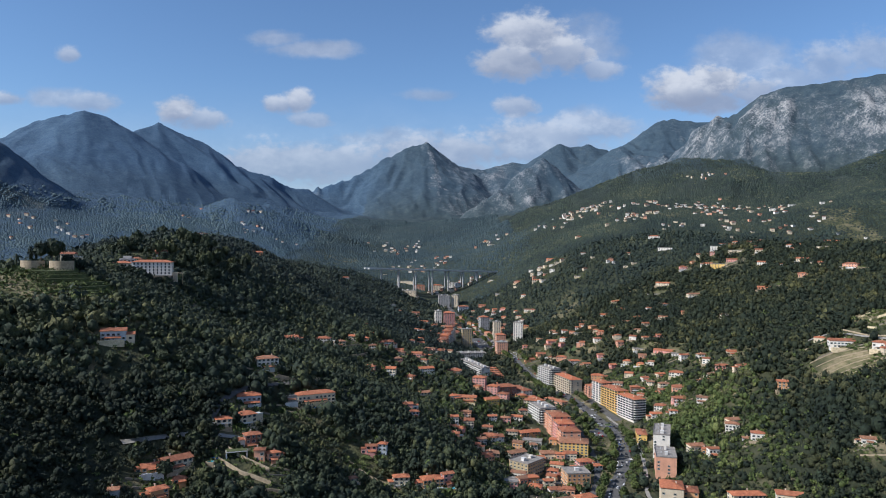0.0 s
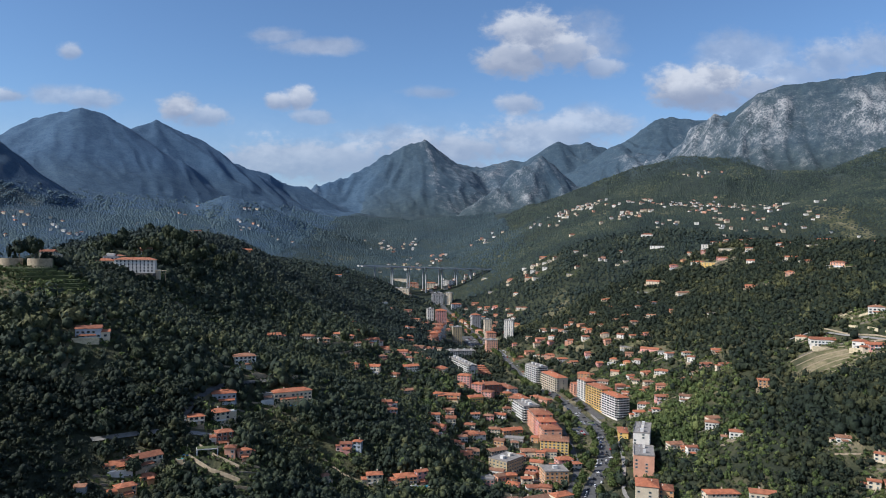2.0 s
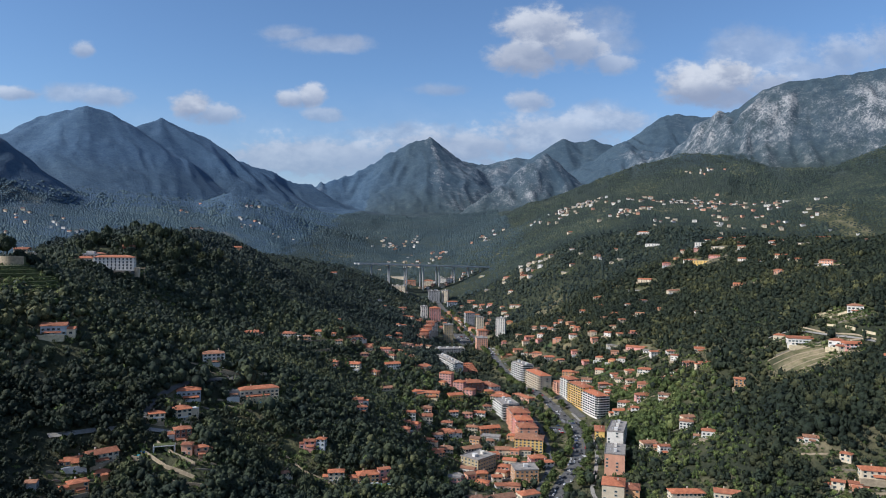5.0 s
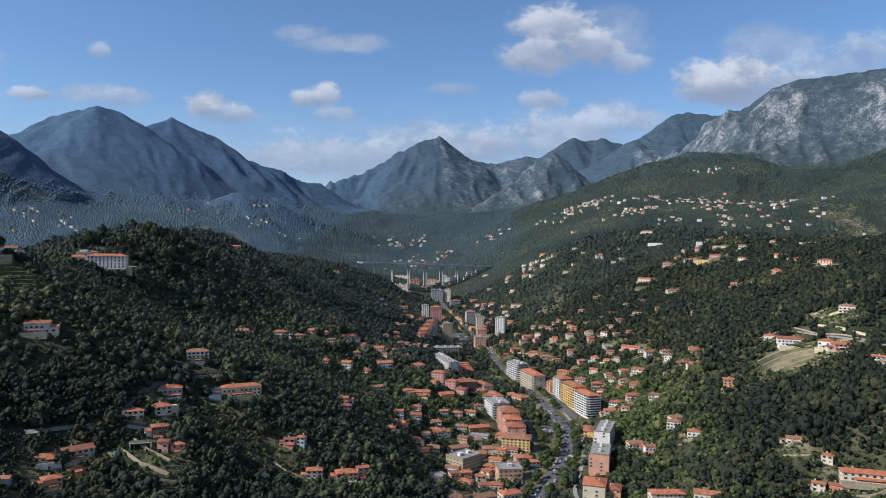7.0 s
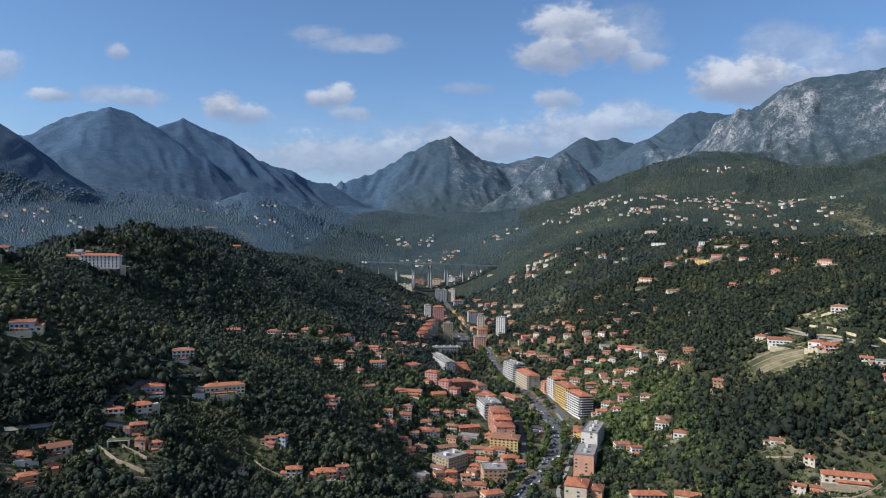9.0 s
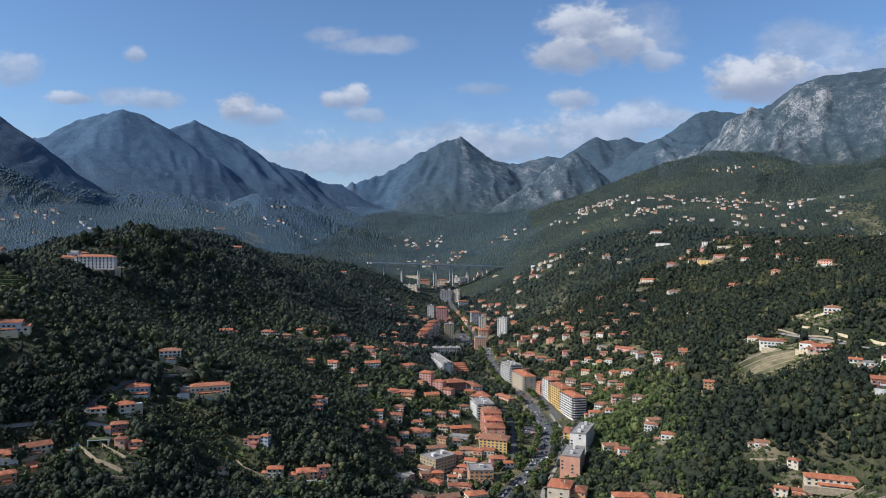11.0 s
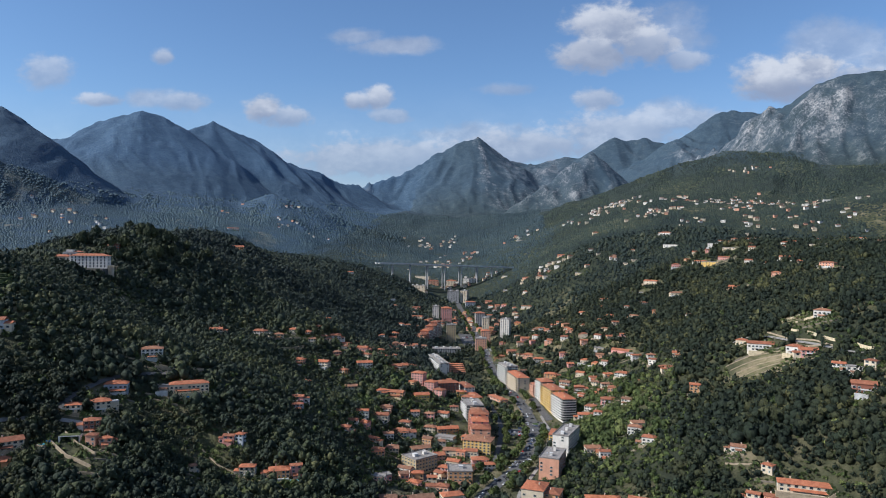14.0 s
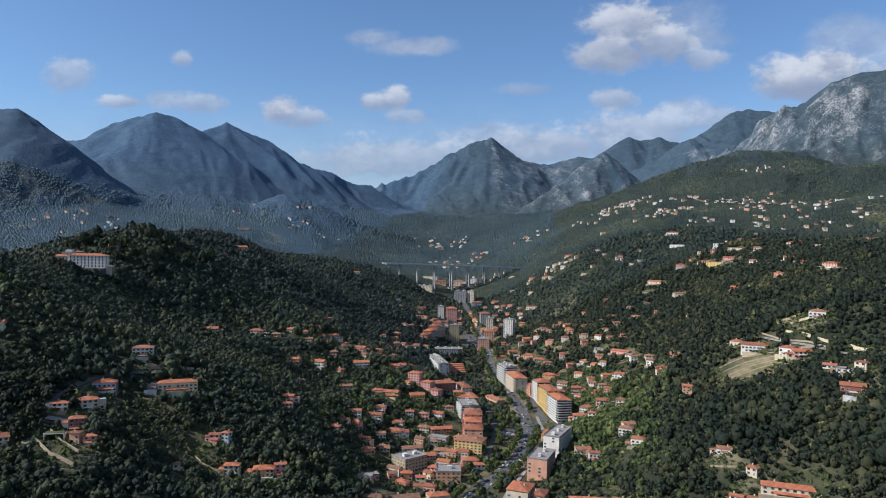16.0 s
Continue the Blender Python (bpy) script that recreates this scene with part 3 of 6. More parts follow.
def wood_points(r0, r1, spacing, seed, half=41, clear=True):
    """Places of trees on a loose grid, so that the crowns close up into a canopy."""
    r = np.random.default_rng(seed)
    reach = r1 * math.sin(radians(half))
    gx_, gy_ = np.meshgrid(np.arange(-reach, reach, spacing), np.arange(r0 * math.cos(radians(half)), r1, spacing * 0.866))
    gx_[::2] += spacing / 2
    p = np.c_[gx_.ravel(), gy_.ravel()] + spacing * 0.42 * r.uniform(-1, 1, (gx_.size, 2))
    rr, aa = np.hypot(p[:, 0], p[:, 1]), np.degrees(np.arctan2(p[:, 0], p[:, 1]))
    p = p[(rr > r0) & (rr < r1) & (np.abs(aa) < half)] + CENTRE
    n = len(p)
    z, rock = land(p[:, 0], p[:, 1])
    thin = np.clip(fractal(p[:, 0], p[:, 1], 130, 4, 90) * 1.6 - 0.95, 0, 0.9)
    keep = (rock < 0.3) & (r.random(n) > thin * 0.5)
    east_of = np.interp(p[:, 1], [q[1] for q in BOULEVARD], [q[0] for q in BOULEVARD])
    built = (p[:, 1] > 560) & (p[:, 1] < 1500) & (p[:, 0] - east_of > -95) & (p[:, 0] - east_of < 45)
    keep &= ~built | (r.random(n) < np.where(p[:, 1] < 960, 0.24, 0.5))
    keep &= ~((p[:, 1] > 500) & (p[:, 1] < 1500) & (np.abs(p[:, 0] - east_of) < 10))
    for cx, cy, cr in KEEP_CLEAR if clear else ():
        keep &= (p[:, 0] - cx) ** 2 + (p[:, 1] - cy) ** 2 > cr * cr
    return np.c_[p, z][keep]


# trees are thinned where slopes hide them from the camera's view
slope_of = (gz.reshape(rows_n, cols_n) + 9 - 256) / rad
skyline = np.maximum.accumulate(slope_of, axis=0)


def in_sight(p):
    dx, dy = p[:, 0] - CENTRE[0], p[:, 1] - CENTRE[1]
    r, a = np.hypot(dx, dy), np.degrees(np.arctan2(dx, dy))
    col = np.clip(np.round((a + 42) / 84 * 480).astype(int), 0, 480)
    row = np.clip(np.searchsorted(rings, r) - 3, 0, rows_n - 1)
    return (p[:, 2] + 9 - 256) / r > skyline[row, col] - 0.020


NEAR_CROWNS = [lobed_crown(7, 26, k, 0.85 + 0.15 * (k % 4)) for k in range(12)]
MID_CROWNS = [crown_template(1, 12, 20 + k, 0.80 + 0.12 * (k % 4), 0.27) for k in range(10)]
FAR_CROWNS = [small_crown(40 + k, 0.75 + 0.12 * (k % 4)) for k in range(10)]
DOMES = [dome_crown(90 + k) for k in range(8)]
BUSHES = [crown_template(0, 14, 60 + k, 0.8, 0.55) for k in range(6)]


def plant_woods():
    def sized(p, seed, low, span, power):
        r = np.random.default_rng(seed)
        stand = np.clip(0.98 + 0.45 * fractal(p[:, 0], p[:, 1], 60, 2, 200 + seed), 0.72, 1.4)
        return (low + span * r.random(len(p)) ** power) * stand

    def wood(name, templates, r0, r1, spacing, seed, low, span, power, mat, label, sink=0.5, pick=None):
        p = wood_points(r0, r1, spacing, seed)
        p = p[in_sight(p) | (np.random.default_rng(seed + 50).random(len(p)) < 0.05)]
        if pick is not None:
            p = p[pick(p)]
        size = sized(p, seed, low, span, power)
        tall = size * (0.95 + 0.6 * np.random.default_rng(seed + 9).random(len(p))) * (0.6 if templates is DOMES else 1.0)
        scatter(name, templates, p - (0, 0, sink), size, tall, mat, label, seed)

    def gardens(p):
        cast = np.abs(np.modf(np.sin(p[:, 0] * 3.17 + p[:, 1] * 51.7) * 9137.3)[0])
        zone = np.clip(1.4 - np.hypot((p[:, 0] - 270) / 75, (p[:, 1] - 830) / 260), 0, 0.9) + np.clip(1.1 - np.hypot((p[:, 0] - 60) / 110, (p[:, 1] - 790) / 230), 0, 0.45)
        return cast < zone + 0.03

    wood("near_woods", NEAR_CROWNS, 310, 640, 5.7, 1, 2.8, 3.0, 2.0, FOREST, "dense evergreen oak and pine wood on the slopes", 0.5, lambda p: ~gardens(p) & (p[:, 0] < 225) & (p[:, 0] > -130))
    # east and far west slopes take the leaves with shade painted in
    wood("near_shaded_woods", NEAR_CROWNS, 310, 640, 5.7, 1, 2.8, 3.0, 2.0, SHADED_FOREST, "holm oaks, pines and maquis on the steep slopes, leaves darkened as shade", 0.5, lambda p: ~gardens(p) & ((p[:, 0] >= 225) | (p[:, 0] <= -130)))
    wood("near_gardens", MID_CROWNS, 310, 640, 5.7, 1, 2.6, 2.4, 2.0, GARDEN, "bright green garden trees and bushes", 0.5, gardens)
    wood("hill_woods", MID_CROWNS, 640, 1080, 6.5, 2, 3.5, 3.0, 2.0, FOREST, "dense green wood on the hillsides", 0.5, lambda p: ~gardens(p) & (p[:, 0] < 225))
    wood("hill_shaded_woods", MID_CROWNS, 640, 1080, 6.5, 2, 3.5, 3.0, 2.0, SHADED_FOREST, "pine and maquis wood on the hillside, leaves darkened as shade", 0.5, lambda p: ~gardens(p) & (p[:, 0] >= 225))
    wood("hill_gardens", MID_CROWNS, 640, 1080, 5.8, 2, 2.3, 2.4, 2.0, GARDEN, "bright green garden trees on the sunny slope", 0.5, gardens)
    wood("upper_hill_woods", MID_CROWNS, 1080, 1500, 7.0, 12, 3.4, 3.0, 2.0, FAR_FOREST, "dense wood on the upper hillsides, tinted blue for haze", 0.5, lambda p: p[:, 0] < 60)
    wood("east_hill_woods", MID_CROWNS, 1080, 1500, 7.0, 12, 3.4, 3.0, 2.0, SHADED_FOREST, "dense green wood on the east hillside, leaves darkened as shade", 0.5, lambda p: p[:, 0] >= 60)
    # share of trees with haze-tinted leaves, rising with distance and westward
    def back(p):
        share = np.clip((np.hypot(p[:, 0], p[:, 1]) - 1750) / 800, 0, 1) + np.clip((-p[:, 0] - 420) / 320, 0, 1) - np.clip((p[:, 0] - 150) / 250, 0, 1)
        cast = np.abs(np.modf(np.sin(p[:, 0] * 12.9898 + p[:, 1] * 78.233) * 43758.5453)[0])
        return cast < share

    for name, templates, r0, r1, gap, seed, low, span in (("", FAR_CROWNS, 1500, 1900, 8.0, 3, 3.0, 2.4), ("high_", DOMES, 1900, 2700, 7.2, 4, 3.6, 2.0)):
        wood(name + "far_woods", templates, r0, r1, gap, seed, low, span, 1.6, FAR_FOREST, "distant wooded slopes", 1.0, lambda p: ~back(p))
        wood(name + "valley_woods", templates, r0, r1, gap, seed, low, span, 1.6, HAZED_VALLEY_FOREST, "distant woods in the upper valley, tinted blue for haze", 1.0, lambda p: back(p) & (p[:, 0] > -520))
        wood(name + "west_slope_woods", templates, r0, r1, gap, seed, low, span, 1.6, HAZED_MOUNTAIN_FOREST, "woods on the western slopes, tinted blue for haze", 1.0, lambda p: back(p) & (p[:, 0] <= -520))
    wood("mountain_foot_woods", DOMES, 2700, 3700, 9.0, 5, 4.2, 2.6, 1.5, HAZED_VALLEY_FOREST, "woods at the foot of the mountains, tinted blue for haze", 1.0, lambda p: (p[:, 0] <= 260) & (p[:, 0] > -520))
    wood("west_foot_woods", DOMES, 2700, 3700, 9.5, 5, 4.4, 2.6, 1.5, HAZED_MOUNTAIN_FOREST, "woods below the western peak, tinted blue for haze", 1.0, lambda p: (p[:, 0] <= -520) & (p[:, 2] < 300 + 150 * np.abs(np.modf(np.sin(p[:, 0] * 7.1 + p[:, 1] * 33.7) * 5137.7)[0])))
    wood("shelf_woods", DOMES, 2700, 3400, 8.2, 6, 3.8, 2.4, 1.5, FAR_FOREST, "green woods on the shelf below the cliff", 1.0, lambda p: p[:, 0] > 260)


# ---- building materials ----
def render_wall(name, colour, stain=0.25):
    m, n, l, b = material(name, 0.85)
    pos = position(n)
    own = n.new("ShaderNodeObjectInfo").outputs["Random"]
    big = noise_of(n, l, 0.16, 5, 0.65, pos)
    fine = noise_of(n, l, 1.7, 5, 0.7, pos)
    tone = ramp_of(n, l, big, [(0.25, tuple(c * (1 - stain) for c in colour)), (0.6, colour), (0.85, tuple(min(0.85, c * 1.08) for c in colour))])
    tone = mix_of(n, l, 0.3, tone, ramp_of(n, l, fine, [(0.3, (0.7, 0.68, 0.66)), (0.65, (1.08, 1.08, 1.08))]), "MULTIPLY")
    tone = mix_of(n, l, 0.5, tone, ramp_of(n, l, own, [(0.0, (0.86, 0.85, 0.84)), (1.0, (1.08, 1.06, 1.04))]), "MULTIPLY")
    l.new(tone, b.inputs["Base Color"])
    bump_of(n, l, b, fine, 0.4, 0.05)
    return m


WALL_COLOURS = [("white_render", (0.80, 0.76, 0.69)), ("cream_render", (0.72, 0.61, 0.45)), ("yellow_render", (0.78, 0.53, 0.17)), ("salmon_render", (0.74, 0.39, 0.26)), ("pink_render", (0.74, 0.36, 0.31)),
                ("ochre_render", (0.66, 0.36, 0.18)), ("grey_render", (0.42, 0.41, 0.40)), ("russet_render", (0.30, 0.12, 0.08)), ("blue_grey_render", (0.48, 0.52, 0.58)), ("tan_render", (0.44, 0.35, 0.21))]
WALLS = [render_wall(name, c) for name, c in WALL_COLOURS]
WALL_WORDS = ["white", "cream", "yellow ochre", "salmon pink", "rose pink", "orange ochre", "grey", "dark russet", "pale blue-grey", "tan"]


def tile_material(name, low, mid, high):
    m, n, l, b = material(name, 0.8)
    pos = position(n)
    own = n.new("ShaderNodeObjectInfo").outputs["Random"]
    patch = noise_of(n, l, 0.35, 6, 0.7, pos)
    grain = noise_of(n, l, 3.0, 4, 0.7, pos)
    col = ramp_of(n, l, patch, [(0.28, low), (0.5, mid), (0.75, high)])
    col = mix_of(n, l, 0.5, col, ramp_of(n, l, grain, [(0.3, (0.55, 0.52, 0.5)), (0.7, (1.15, 1.15, 1.15))]), "MULTIPLY")
    col = mix_of(n, l, 0.8, col, ramp_of(n, l, own, [(0.0, (0.58, 0.60, 0.64)), (0.5, (1.0, 0.95, 0.90)), (1.0, (1.22, 1.04, 0.92))]), "MULTIPLY")
    l.new(col, b.inputs["Base Color"])
    wave = n.new("ShaderNodeTexWave")
    wave.inputs["Scale"].default_value, wave.inputs["Distortion"].default_value = 1.2, 1.0
    l.new(n.new("ShaderNodeTexCoord").outputs["Object"], wave.inputs["Vector"])
    bump_of(n, l, b, wave.outputs["Fac"], 0.5, 0.12)
    return m


def plain_material(name, colour, rough=0.8, metal=0.0, spread=0.2, scale=0.5):
    m, n, l, b = material(name, rough, metal)
    f = noise_of(n, l, scale, 6, 0.7, position(n))
    col = ramp_of(n, l, f, [(0.3, tuple(c * (1 - spread) for c in colour)), (0.7, tuple(min(0.9, c * (1 + spread)) for c in colour))])
    l.new(col, b.inputs["Base Color"])
    bump_of(n, l, b, f, 0.3, 0.05)
    return m


TILES = [tile_material("orange_tiles", (0.23, 0.094, 0.056), (0.41, 0.158, 0.086), (0.54, 0.25, 0.145)), tile_material("brown_tiles", (0.17, 0.09, 0.06), (0.30, 0.16, 0.10), (0.42, 0.25, 0.17))]
FLAT_ROOF = plain_material("roof_felt", (0.26, 0.24, 0.22), 0.9, 0, 0.45, 0.4)
PIER = plain_material("weathered_concrete", (0.36, 0.36, 0.355), 0.9, 0, 0.3, 0.1)
CONCRETE = plain_material("concrete", (0.58, 0.57, 0.55), 0.85, 0, 0.25, 0.15)
ASPHALT = plain_material("asphalt", (0.10, 0.098, 0.096), 0.9, 0, 0.35, 0.25)
PAVING = plain_material("paving", (0.27, 0.255, 0.23), 0.9, 0, 0.3, 0.3)
STONE = plain_material("stone_wall", (0.22, 0.19, 0.15), 0.9, 0, 0.45, 0.5)
PALE_STONE = plain_material("pale_stone_wall", (0.36, 0.29, 0.20), 0.9, 0, 0.35, 0.4)
CREAM_STONE = plain_material("cream_stone_wall", (0.60, 0.50, 0.33), 0.9, 0, 0.3, 0.5)
METAL = plain_material("painted_metal", (0.45, 0.46, 0.47), 0.5, 0.3)
BARK = plain_material("bark", (0.12, 0.09, 0.065), 0.9, 0, 0.4, 3.0)
SHUTTER = plain_material("shutter_paint", (0.16, 0.20, 0.19), 0.6)
FRAME = plain_material("frame_paint", (0.68, 0.67, 0.64), 0.6)
AWNING = plain_material("awning_cloth", (0.55, 0.42, 0.30), 0.8)
SOIL = plain_material("dry_grass_soil", (0.16, 0.135, 0.075), 0.95, 0, 0.45, 0.12)
LAWN = plain_material("garden_grass", (0.055, 0.08, 0.032), 0.95, 0, 0.45, 0.15)
GRASS = plain_material("terrace_grass", (0.075, 0.09, 0.038), 0.95, 0, 0.4, 0.2)
POOL = plain_material("pool_water", (0.08, 0.42, 0.55), 0.08)
TARP = plain_material("blue_tarpaulin", (0.03, 0.22, 0.55), 0.5)


def glass_material():
    m, n, l, b = material("window_glass", 0.08)
    b.inputs["Base Color"].default_value = (0.035, 0.042, 0.05, 1)
    b.inputs["Specular IOR Level"].default_value = 0.6
    return m


GLASS = glass_material()

